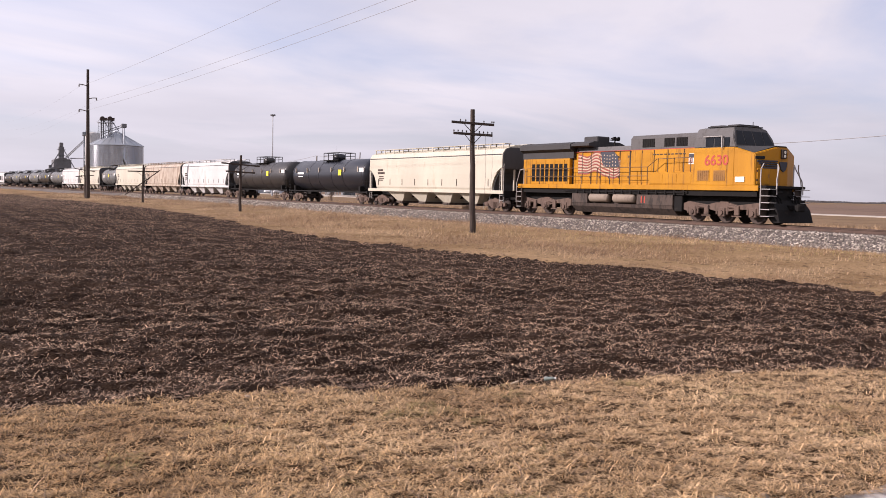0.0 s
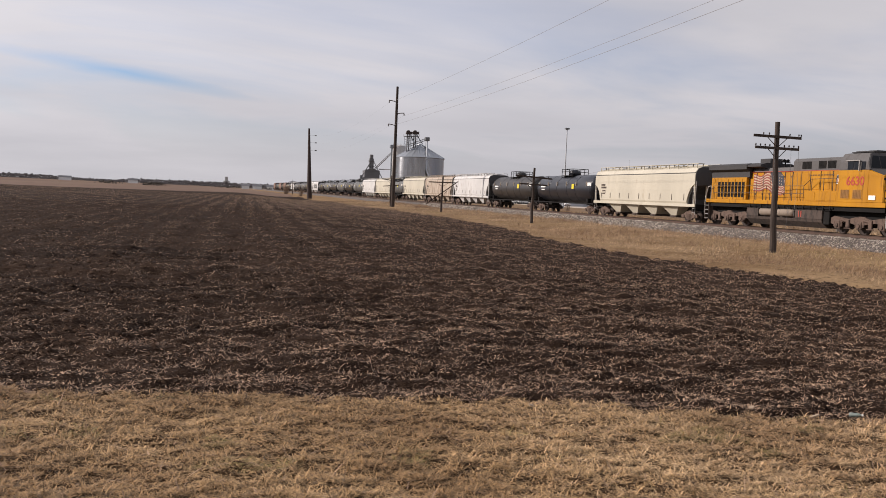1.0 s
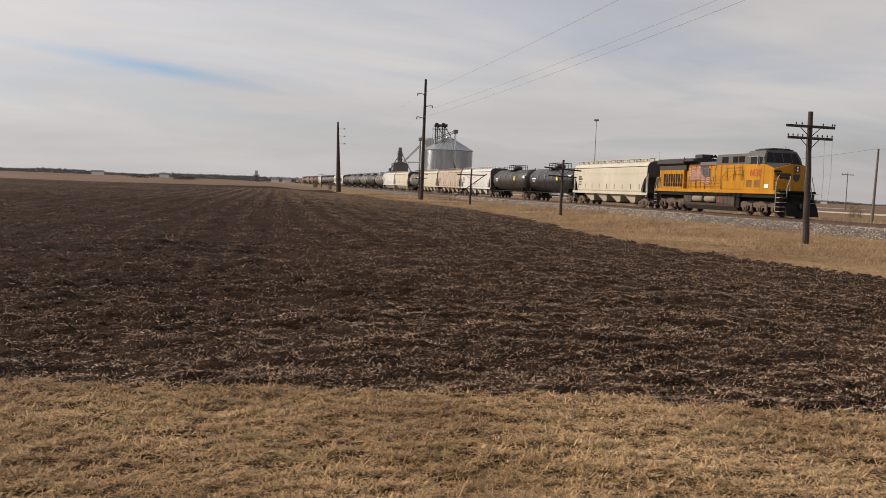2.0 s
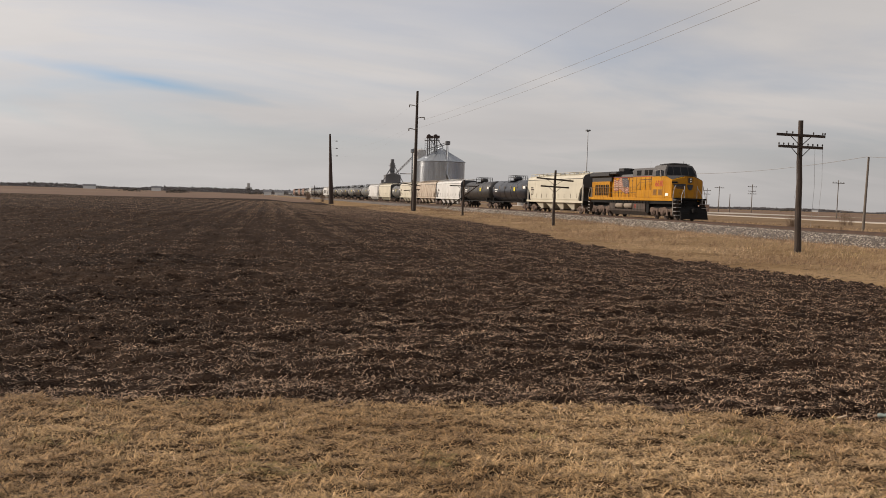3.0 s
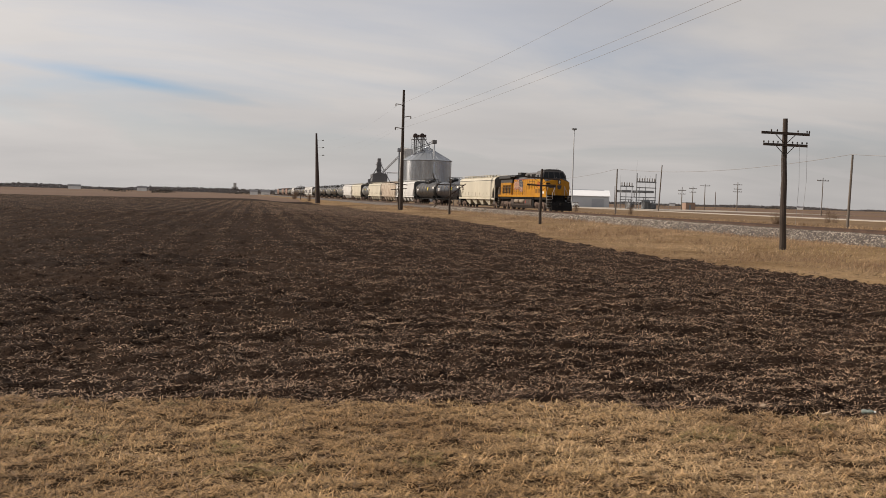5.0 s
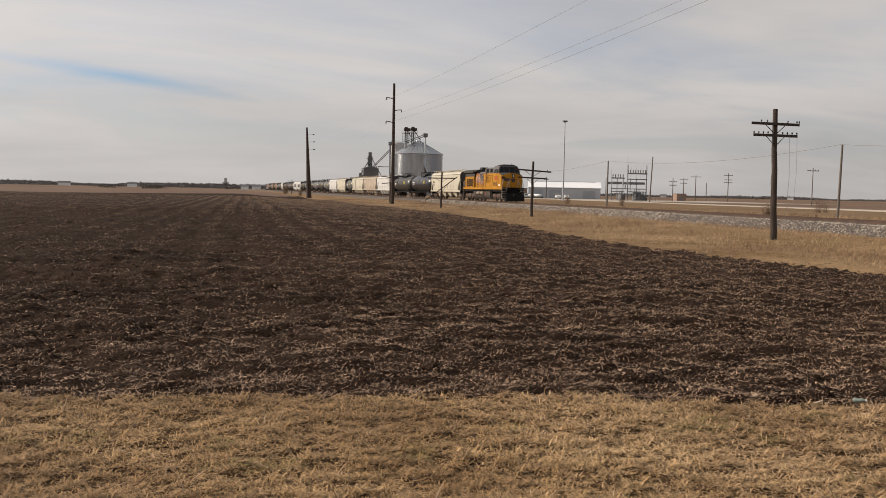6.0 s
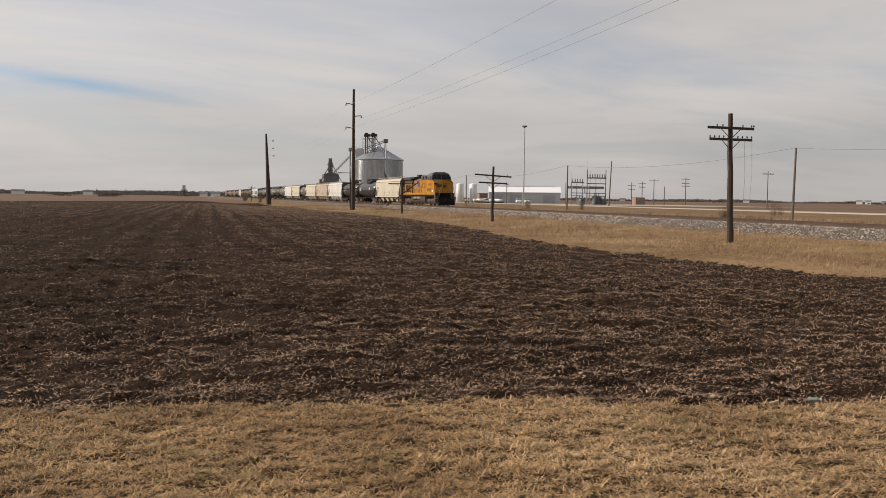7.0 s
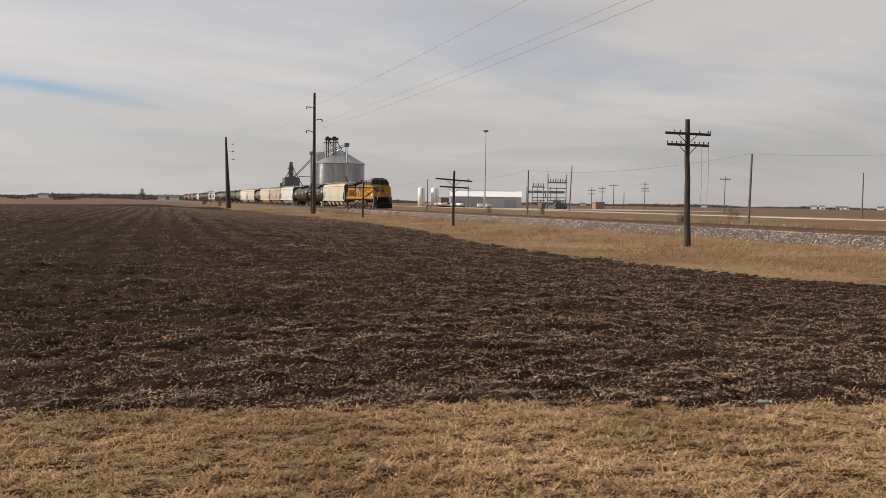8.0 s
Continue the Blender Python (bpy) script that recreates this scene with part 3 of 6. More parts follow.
# grey that carries the shade of the hopper ends in its colour
M_ENDGREY = paint("shaded_end_grey", (0.050, 0.049, 0.050), (0.035, 0.033, 0.033), 0.7)
M_CREAM = paint("cream_hopper", (0.45, 0.413, 0.325), (0.37, 0.33, 0.25), 0.6, 0.58, 1.5)
M_PALE = paint("white_hopper", (0.50, 0.49, 0.47), (0.36, 0.335, 0.31), 0.6, 0.54, 1.5)
M_TAN = paint("tan_hopper", (0.38, 0.315, 0.245), (0.21, 0.15, 0.105), 0.7, 0.48, 1.8)
M_RUST = paint("brown_hopper", (0.20, 0.11, 0.075), (0.14, 0.08, 0.055), 0.75, 0.5, 1.8)
M_TANKBLUE = paint("blue_black_tank", (0.012, 0.013, 0.018), (0.026, 0.026, 0.03), 0.33, 0.6)
M_TANKBROWN = paint("brown_black_tank", (0.022, 0.019, 0.0175), (0.042, 0.036, 0.032), 0.45, 0.56)
M_TANKGREY = paint("faded_tank", (0.10, 0.10, 0.095), (0.05, 0.05, 0.05), 0.55, 0.5)
M_PLACARD = paint("placard_yellow", (0.75, 0.60, 0.03), (0.6, 0.45, 0.04), 0.5, 0.75)
SPINNING = []


def wheelset(parent, x_half, y, r):
    bm = nb()
    for s in (-1, 1):
        k = 0.755 * s
        prof = [(0.10, -0.09), (0.16, -0.09), (0.2, -0.02), (r * 0.8, -0.03), (r * 0.84, -0.07), (r, -0.07), (r, 0.045), (r + 0.028, 0.05), (r + 0.028, 0.075), (r * 0.84, 0.075), (0.2, 0.05), (0.10, 0.08)]
        lathe(bm, [(a, k - s * h) for a, h in prof], 24, "x")
    rod(bm, (-x_half, 0, 0), (x_half, 0, 0), 0.085, 0.085, 10)
    for s in (-1, 1):
        for i in range(3):
            a = 2 * math.pi * i / 3
            rod(bm, (s * x_half, 0.06 * math.cos(a), 0.06 * math.sin(a)), (s * (x_half + 0.03), 0.06 * math.cos(a), 0.06 * math.sin(a)), 0.018, 0.018, 5)
    ob = part("wheelset", bm, M_WHEEL, parent, "worn steel wheels on one axle")
    ob.matrix_basis = pose(0, y, r)
    ob["radius"] = r
    return ob


def freight_truck(parent, yc):
    bm = nb()
    for s in (-1, 1):
        x0, x1 = sorted((s * 0.98, s * 1.13))
        prism(bm, [(-1.28, 0.62), (-1.28, 0.38), (-1.05, 0.34), (-0.62, 0.38), (-0.35, 0.20), (0.35, 0.20), (0.62, 0.38), (1.05, 0.34), (1.28, 0.38), (1.28, 0.62), (0.9, 0.66), (0.5, 0.86), (-0.5, 0.86), (-0.9, 0.66)], "x", x0, x1)
        for y in (-0.88, 0.88):
            rod(bm, (s * 1.0, y, 0.46), (s * 1.2, y, 0.46), 0.13, 0.13, 12)
        for y in (-0.16, 0, 0.16):
            rod(bm, (s * 1.14, y, 0.28), (s * 1.14, y, 0.66), 0.065, 0.065, 8)
    box(bm, -1.1, 1.1, -0.2, 0.2, 0.55, 0.95, 0.03)
    ob = part("truck", bm, M_TRUCK, parent, "rusty cast side frames with coil springs")
    ob.matrix_basis = pose(0, yc, 0)
    for y in (-0.88, 0.88):
        wheelset(ob, 1.02, y, 0.457)
    return ob


def repeat(name, bm, material, parent, ys):
    """One part at several places along its thing, sharing a mesh."""
    first = part(name, bm, material, parent)
    first.location.y = ys[0]
    for y in ys[1:]:
        ob = new(name, first.data)
        ob.parent = parent
        ob.location.y = y


def coupler(parent, y0, y1):
    bm = nb()
    box(bm, -0.12, 0.12, min(y0, y1), max(y0, y1), 0.76, 0.98, 0.02)
    box(bm, -0.19, 0.19, y0 - 0.12, y0 + 0.12, 0.70, 1.04, 0.03)
    return part("coupler", bm, M_BLACK, parent)


def ladder(parent, x, y0, y1, z0, z1, material, n):
    bm = nb()
    for y in (y0, y1):
        rod(bm, (x, y, z0), (x, y, z1), 0.022, 0.022, 6)
    for i in range(n):
        z = z0 + (z1 - z0) * (i + 0.5) / n
        rod(bm, (x, y0, z), (x, y1, z), 0.018, 0.018, 6)
    return part("ladder", bm, material, parent)


def covered_hopper(body_mat, label, bays=4, ln=20.95, graffiti=False):
    root = thing("hopper_car", label, "freight car", "freight cars of the train")
    e = ln - 0.55
    bm = nb()
    half = ln / 2
    st = [(0.55, 3.05), (0.75, 2.98), (1.15, 2.75), (1.5, 2.35), (1.72, 1.9), (1.8, 1.45), (half, 1.45)]
    st = st + [(ln - y, z) for y, z in st[-2::-1]]
    rings = []
    for y, zb in st:
        z = lambda v: max(v, zb)
        pts = [(-1.50, zb), (-1.575, z(1.62)), (-1.60, z(2.6)), (-1.585, z(3.85)), (-1.53, 4.08), (-1.36, 4.32), (-0.95, 4.48), (-0.4, 4.55)]
        ring = pts + [(-a, b) for a, b in pts[::-1]]
        rings.append([bm.verts.new((a, y, b)) for a, b in ring])
    for r0, r1 in zip(rings, rings[1:]):
        for i in range(len(r0)):
            j = (i + 1) % len(r0)
            bm.faces.new((r0[i], r0[j], r1[j], r1[i]))
    bm.faces.new(rings[0]); bm.faces.new(rings[-1][::-1])
    bmesh.ops.recalc_face_normals(bm, faces=bm.faces[:])
    part("body", bm, body_mat, root)
    # body-coloured ends covered by dark sheets, deepening their shade by colour
    for ya, yb, yo in ((0.50, 0.545, 1.78), (ln - 0.545, ln - 0.50, ln - 1.78)):
        bm = nb()
        prism(bm, [(-1.52, 3.0), (-1.56, 3.85), (-1.50, 4.06), (-1.33, 4.29), (-0.95, 4.44), (0.95, 4.44), (1.33, 4.29), (1.50, 4.06), (1.56, 3.85), (1.52, 3.0)], "y", ya, yb)
        s = 1 if yo < ln / 2 else -1
        prism(bm, [(yo - s * 0.02, 1.4), (yo - s * 0.10, 1.9), (yo - s * 0.32, 2.33), (yo - s * 0.67, 2.72), (yo - s * 1.10, 2.95), (yo - s * 1.25, 3.0), (yo - s * 1.25, 2.94), (yo - s * 0.7, 2.66), (yo - s * 0.36, 2.26), (yo - s * 0.16, 1.85), (yo - s * 0.1, 1.4)][::s], "x", -1.46, 1.46)
        part("end_sheet", bm, M_ENDGREY, root, "end sheet with its shade put in as dark grey")
    bm = nb()
    for s in (-1, 1):
        box(bm, s * 1.53 - 0.09, s * 1.53 + 0.09, 0.35, ln - 0.35, 1.22, 1.46, 0.015)
    part("side_sill", bm, body_mat, root)
    bm = nb()
    box(bm, -0.35, 0.35, 0.3, ln - 0.3, 0.78, 1.2, 0.02)
    for y in (0.4, ln - 0.4):
        box(bm, -1.55, 1.55, y - 0.1, y + 0.1, 1.0, 1.46, 0.02)
    part("centre_sill", bm, M_BLACK, root)
    for y, d in ((0.62, 1), (ln - 0.62, -1)):
        bm = nb()
        for x in (-1.5, -0.5, 0.5, 1.5):
            box(bm, x - 0.06, x + 0.06, y - 0.05, y + 0.05, 1.4, 3.2 if abs(x) < 1 else 4.05, 0.01)
        part("end_post", bm, body_mat, root)
    for x in (-1.52, 1.52):
        for y in (0.42, ln - 0.86):
            ladder(root, x, y, y + 0.44, 0.6, 3.3, M_RAILING, 8)
    # bays
    y0, y1 = 3.1, ln - 3.1
    w = (y1 - y0) / bays
    for i in range(bays):
        a, b = y0 + i * w + 0.08, y0 + (i + 1) * w - 0.08
        c = (a + b) / 2
        bm = nb()
        top = [(-1.48, a, 1.45), (1.48, a, 1.45), (1.48, b, 1.45), (-1.48, b, 1.45)]
        bot = [(-0.95, c - 0.45, 0.46), (0.95, c - 0.45, 0.46), (0.95, c + 0.45, 0.46), (-0.95, c + 0.45, 0.46)]
        T, B = [bm.verts.new(p) for p in top], [bm.verts.new(p) for p in bot]
        for k in range(4):
            bm.faces.new((T[k], T[(k + 1) % 4], B[(k + 1) % 4], B[k]))
        bm.faces.new(T[::-1]); bm.faces.new(B)
        bmesh.ops.recalc_face_normals(bm, faces=bm.faces[:])
        bay = part("discharge_bay", bm, body_mat, root)
        bm = nb()
        box(bm, -1.05, 1.05, c - 0.5, c + 0.5, 0.30, 0.47, 0.02)
        box(bm, -1.12, -1.0, c - 0.3, c + 0.3, 0.28, 0.42, 0.02)
        part("outlet_gate", bm, M_GRIME, bay)
    bm = nb()
    for s in (-1, 1):
        box(bm, s * 1.575 - 0.03, s * 1.575 + 0.03, 0.6, ln - 0.6, 3.93, 3.985)
    part("eave_rail", bm, M_ENDGREY, root)
    # roof walk
    bm = nb()
    for s in (-1, 1):
        box(bm, s * 0.95 - 0.28, s * 0.95 + 0.28, 0.8, ln - 0.8, 4.70, 4.735)
        for i in range(13):
            y = 1.0 + i * (ln - 2.0) / 12
            box(bm, s * 1.22 - 0.03, s * 1.22 + 0.03, y - 0.04, y + 0.04, 4.33, 4.71)
            box(bm, s * 0.7 - 0.03, s * 0.7 + 0.03, y - 0.04, y + 0.04, 4.45, 4.71)
    part("running_board", bm, body_mat, root)
    for i in range(4):
        bm = nb()
        y = 2.5 + i * (ln - 5) / 3
        box(bm, -0.35, 0.35, y - 1.6, y + 1.6, 4.53, 4.66, 0.03)
        part("hatch", bm, body_mat, root)
    # stencilled data as bars
    bm = nb()
    for k, (a, b, z0, z1) in enumerate(((1.0, 1.9, 2.92, 3.08), (1.0, 2.2, 2.66, 2.84), (1.2, 2.0, 2.42, 2.5), (1.2, 2.1, 2.28, 2.34), (1.2, 1.9, 2.12, 2.2))):
        box(bm, -1.615, -1.6, ln - 1.1 - b, ln - 1.1 - a, z0, z1)
    part("stencilling", bm, M_GRIME, root, "faded grey stencilled lettering")
    if graffiti:
        for i in range(3):
            bm = nb()
            box(bm, -1.615, -1.6, 5 + i * 4, 7.6 + i * 4, 1.9, 3.4)
            part("painted_patch", bm, M_BLACK, root, "dark painted patch")
    repeat("reflector", box(nb(), -1.618, -1.598, -0.02, 0.02, 1.75, 2.25), M_GRIME, root, [2.2 + i * (ln - 4.4) / 8 for i in range(9)])
    freight_truck(root, 2.0)
    freight_truck(root, ln - 2.0)
    coupler(root, 0.05, 0.5)
    coupler(root, ln - 0.1, ln - 0.5)
    return root


def tank_car(body_mat, label, ln=18.5):
    root = thing("tank_car", label, "freight car", "freight cars of the train")
    r, zc = 1.52, 2.62
    a, b = 0.75, ln - 0.75
    prof = []
    for k in range(6):
        t = math.pi / 2 * k / 5
        prof.append((max(0.05, r * math.sin(t)), a + 0.6 * (1 - math.cos(t))))
    prof += [(r, a + 4), (r, b - 4)] + [(p, ln - h) for p, h in prof[::-1]]
    bm = nb()
    lathe(bm, prof, 40, "y", (0, 0, zc))
    part("tank", bm, body_mat, root)
    for y in (a + 0.65, a + 4.6, ln / 2 - 1.5, ln / 2 + 1.5, b - 4.6, b - 0.65):
        bm = nb()
        lathe(bm, [(r + 0.012, y - 0.04), (r + 0.02, y), (r + 0.012, y + 0.04)], 40, "y", (0, 0, zc))
        part("weld_seam", bm, body_mat, root)
    bm = nb()
    for y0, y1 in ((0.3, 3.4), (ln - 3.4, ln - 0.3)):
        box(bm, -0.35, 0.35, y0, y1, 0.78, 1.25, 0.02)
        box(bm, -1.5, 1.5, (y0 + y1) / 2 - 0.15, (y0 + y1) / 2 + 0.15, 0.95, 1.6, 0.03)
    for y in (0.4, ln - 0.4):
        box(bm, -1.5, 1.5, y - 0.1, y + 0.1, 0.95, 1.2, 0.02)
    for s in (-1, 1):
        box(bm, s * 1.42 - 0.06, s * 1.42 + 0.06, 0.35, ln - 0.35, 1.02, 1.14, 0.01)
    part("underframe", bm, M_BLACK, root)
    c = ln / 2
    bm = nb()
    lathe(bm, [(0.62, zc + r - 0.15), (0.62, zc + r + 0.38), (0.52, zc + r + 0.52), (0.1, zc + r + 0.56)], 20, "z", (0, c, 0))
    rod(bm, (0.3, c + 0.9, zc + r - 0.1), (0.3, c + 0.9, zc + r + 0.35), 0.12)
    part("dome", bm, body_mat, root)
    bm = nb()
    zt = zc + r + 0.02
    box(bm, -0.95, 0.95, c - 1.65, c + 1.65, zt - 0.12, zt - 0.06)
    part("platform", bm, M_BLACK, root)
    bm = nb()
    for s in (-1, 1):
        for y in (-1.6, -0.55, 0.55, 1.6):
            rod(bm, (s * 0.9, c + y, zt - 0.4), (s * 0.9, c + y, zt + 0.62), 0.035)
        for z in (0.34, 0.62):
            rod(bm, (s * 0.9, c - 1.6, zt + z), (s * 0.9, c + 1.6, zt + z), 0.03)
    for y in (-1.6, 1.6):
        rod(bm, (-0.9, c + y, zt + 0.62), (0.9, c + y, zt + 0.62), 0.03)
    part("railing", bm, M_BLACK, root)
    for y in (0.3, ln - 0.75):
        ladder(root, -1.48, y, y + 0.42, 0.55, 2.2, M_BLACK, 5)
    bm = nb()
    box(bm, -1.545, -1.47, 5.6, 6.2, 2.6, 3.12)
    part("placard", bm, M_PLACARD, root, "yellow placard").location.x = -0.0
    for a0, a1, z0, z1 in ((0.2, 1.7, 2.74, 2.92), (0.4, 1.5, 2.46, 2.55)):
        bm = nb()
        box(bm, -1.55, -1.5, ln - 4.4 + a0, ln - 4.4 + a1, z0, z1)
        part("stencilling", bm, M_WHITE, root, "white stencilled lettering")
    bm = nb()
    box(bm, -1.49, -1.40, 1.1, 2.0, 2.9, 3.25)
    part("data_plate", bm, M_WHITE, root, "white data plate")
    repeat("reflector", box(nb(), -1.545, -1.47, -0.05, 0.05, 2.9, 3.35), M_TAN, root, [2.2 + i * (ln - 4.4) / 5 for i in range(6)])
    freight_truck(root, 1.9)
    freight_truck(root, ln - 1.9)
    coupler(root, 0.05, 0.5)
    coupler(root, ln - 0.1, ln - 0.5)
    return root


def flag_strip(bm, k0, k1, y0, y1, z_top, h, n=26, x=-1.012):
    """One waving stripe of the painted flag, as a thin raised strip."""
    rows = []
    for i in range(n + 1):
        u = i / n
        y = y0 + (y1 - y0) * u
        wave = 0.26 * math.sin(u * 8.6 + 0.4 + 0.8 * k0) * (0.5 + 0.5 * u) + 0.30 * u - 0.05 * math.sin(u * 19)
        for k in (k0, k1):
            rows.append(bm.verts.new((x, y, z_top - h * k - wave * (1 - 0.25 * k))))
    for i in range(n):
        a, b, c, d = rows[2 * i], rows[2 * i + 1], rows[2 * i + 3], rows[2 * i + 2]
        bm.faces.new((a, b, c, d))


def lettering(text, size, material, parent, m, label=""):
    cu = bpy.data.curves.new("lettering", "FONT")
    cu.body, cu.size, cu.extrude, cu.offset = text, size, 0.006, 0.012
    tmp = bpy.data.objects.new("lettering", cu)
    scene.collection.objects.link(tmp)
    me = bpy.data.meshes.new_from_object(tmp)
    bpy.data.objects.remove(tmp)
    me.materials.clear()
    me.materials.append(material)
    ob = new("road_number", me)
    ob.parent = parent
    ob.matrix_basis = m
    return tagged(ob, label)


def engine_truck(parent, yc):
    bm = nb()
    for s in (-1, 1):
        x0, x1 = sorted((s * 1.02, s * 1.18))
        prism(bm, [(-2.65, 0.62), (-2.65, 0.95), (-2.3, 1.08), (-1.0, 0.92), (-0.4, 1.05), (0.4, 1.05), (1.0, 0.92), (2.3, 1.08), (2.65, 0.95), (2.65, 0.62), (2.3, 0.55), (1.6, 0.72), (1.0, 0.72), (0.4, 0.6), (-0.4, 0.6), (-1.0, 0.72), (-1.6, 0.72), (-2.3, 0.55)], "x", x0, x1)
        for y in (-1.98, 0, 1.98):
            box(bm, s * 1.14 - 0.1, s * 1.14 + 0.1, y - 0.24, y + 0.24, 0.32, 0.8, 0.04)
            rod(bm, (s * 1.14, y, 0.53), (s * 1.30, y, 0.53), 0.15, 0.13, 12)
            for d in (-0.34, 0.34):
                rod(bm, (s * 1.13, y + d, 0.45), (s * 1.13, y + d, 0.78), 0.075, 0.075, 8)
        for y in (-1.0, 1.0):
            rod(bm, (s * 1.16, y, 0.78), (s * 1.24, y + 0.55, 0.86), 0.08, 0.08, 8)
            box(bm, s * 1.2 - 0.06, s * 1.2 + 0.06, y - 0.16, y + 0.16, 0.4, 0.9, 0.03)
            rod(bm, (s * 1.22, y - 0.3, 0.36), (s * 1.22, y + 0.3, 0.36), 0.035, 0.035, 6)
    box(bm, -1.05, 1.05, -0.3, 0.3, 0.6, 1.1, 0.04)
    box(bm, -1.05, 1.05, -2.6, -2.45, 0.6, 0.95, 0.03)
    box(bm, -1.05, 1.05, 2.45, 2.6, 0.6, 0.95, 0.03)
    tk = part("truck", bm, M_TRUCK, parent, "grimy six-wheel locomotive truck frame")
    tk.matrix_basis = pose(0, yc, 0)
    for y in (-1.98, 0, 1.98):
        wheelset(tk, 1.1, y, 0.53)
    return tk


def locomotive():
    root = thing("locomotive", "yellow and grey diesel locomotive with grimy underframe and a painted flag", "locomotive")
    # frame and walkway
    bm = nb()
    box(bm, -1.52, 1.52, 0.75, 20.55, 1.66, 1.93, 0.02)
    part("side_sill", bm, M_YELLOW, root)
    bm = nb()
    box(bm, -1.40, 1.40, 0.9, 20.4, 1.38, 1.66)
    box(bm, -0.9, 0.9, 0.6, 20.7, 0.85, 1.38, 0.03)
    for i in range(14):
        y = 5.6 + i * 0.68
        box(bm, -1.5, -1.38, y, y + 0.1, 1.42, 1.66)
    rod(bm, (-1.42, 5.4, 1.5), (-1.42, 15.6, 1.5), 0.045)
    rod(bm, (-1.46, 5.4, 1.58), (-1.46, 15.6, 1.58), 0.03)
    part("underframe", bm, M_BLACK, root)
    # wide nose
    bm = nb()
    # plan of one side: flank, corner, slanted front, flat middle
    lo = [(-1.50, 2.35), (-1.50, 1.00), (-0.36, 0.53), (0.36, 0.53), (1.50, 1.00), (1.50, 2.35)]
    top = (3.86, 3.50, 3.84, 3.84, 3.50, 3.86)
    B = [bm.verts.new((x, y, 1.93)) for x, y in lo]
    H = [bm.verts.new((x * 0.985, y + (0.05 if y < 2 else 0), z)) for (x, y), z in zip(lo, top)]
    for i in range(6):
        j = (i + 1) % 6
        bm.faces.new((B[i], B[j], H[j], H[i]))
    C = [bm.verts.new((-0.36, 2.35, 3.90)), bm.verts.new((0.36, 2.35, 3.90))]
    bm.faces.new((H[0], H[1], H[2], C[0])); bm.faces.new((C[0], H[2], H[3], C[1])); bm.faces.new((C[1], H[3], H[4], H[5]))
    bm.faces.new((B[0], H[0], C[0], C[1], H[5], B[5]))
    bm.faces.new(B[::-1])
    bmesh.ops.recalc_face_normals(bm, faces=bm.faces[:])
    bmesh.ops.bevel(bm, geom=[e for e in bm.edges if len(e.link_faces) == 2], offset=0.03, segments=2, affect="EDGES")
    nose = part("nose", bm, M_YELLOW, root)
    bm = nb()
    prism(bm, [(-1.44, 2.3), (-1.44, 1.14), (-0.36, 0.68), (0.36, 0.68), (1.44, 1.14), (1.44, 2.3)], "z", 0.0, 0.02)
    for v in bm.verts:
        v.co.z += 3.875 - 0.335 * (2.3 - v.co.y) / 1.16 * smooth(abs(v.co.x), 0.36, 1.44) + 0.02 * (1 - smooth(abs(v.co.x), 0.36, 1.44))
    part("nose_deck", bm, M_ROOFBLACK, nose, "sooty dark anti-glare deck")
    slant = math.degrees(math.atan2(-0.48, 1.14))

    def on_front(ob):
        ob.matrix_basis = pose(-0.93, 0.765, 0, 0, 0, slant)
        return ob
    bm = nb()
    box(bm, -0.50, 0.16, -0.035, 0.03, 2.0, 2.78, 0.02)
    door = on_front(part("nose_door", bm, M_YELLOW, nose))
    bm = nb()
    for z in (2.15, 2.6):
        box(bm, -0.53, -0.47, -0.05, -0.03, z, z + 0.1)
    rod(bm, (0.10, -0.07, 2.3), (0.10, -0.07, 2.5), 0.015, 0.015, 6)
    part("hinge", bm, M_GRIME, door)
    bm = nb()
    for k in range(4):
        box(bm, -0.52 + 0.10 * k, 0.56, -0.035, 0.02, 3.10 - 0.11 * k, 3.18 - 0.11 * k, 0.008)
    on_front(part("emblem_wing", bm, M_BLUE, nose, "dark blue winged emblem bars"))
    bm = nb()
    for k in range(4):
        box(bm, 0.40, 0.56 + 0.9 - 0.10 * k, 0.0, 0.02, 3.10 - 0.11 * k, 3.18 - 0.11 * k)
    wing = part("emblem_wing", bm, M_BLUE, nose)
    wing.matrix_basis = pose(0.0, 0.545, 0, 0, 0, -slant * 0.96)
    bm = nb()
    prism(bm, [(-0.26, 3.12), (-0.26, 3.02), (-0.18, 2.74), (0, 2.62), (0.18, 2.74), (0.26, 3.02), (0.26, 3.12)], "y", 0.49, 0.57)
    part("emblem_shield", bm, M_BLUE, nose)
    bm = nb()
    box(bm, -0.62, -0.12, -0.03, 0.02, 3.24, 3.38, 0.01)
    on_front(part("number_board", bm, M_GLASS, nose, "dark number board"))
    bm = nb()
    box(bm, -0.17, 0.17, 0.45, 0.69, 3.28, 3.74, 0.03)
    part("headlight_housing", bm, M_GRIME, nose)
    for z in (3.41, 3.60):
        bm = nb()
        rod(bm, (0.0, 0.435, z), (0.0, 0.47, z), 0.075, 0.075, 14)
        part("headlight", bm, M_LAMP, nose, "round headlight lens")
    # cab
    bm = nb()
    box(bm, -1.52, 1.52, 2.3, 5.0, 1.93, 3.86, 0.02)
    cab = part("cab", bm, M_YELLOW, root)
    bm = nb()
    prof = [(-1.52, 3.864), (-1.50, 4.35), (-1.22, 4.86), (-0.7, 4.95), (0.7, 4.95), (1.22, 4.86), (1.50, 4.35), (1.52, 3.864)]
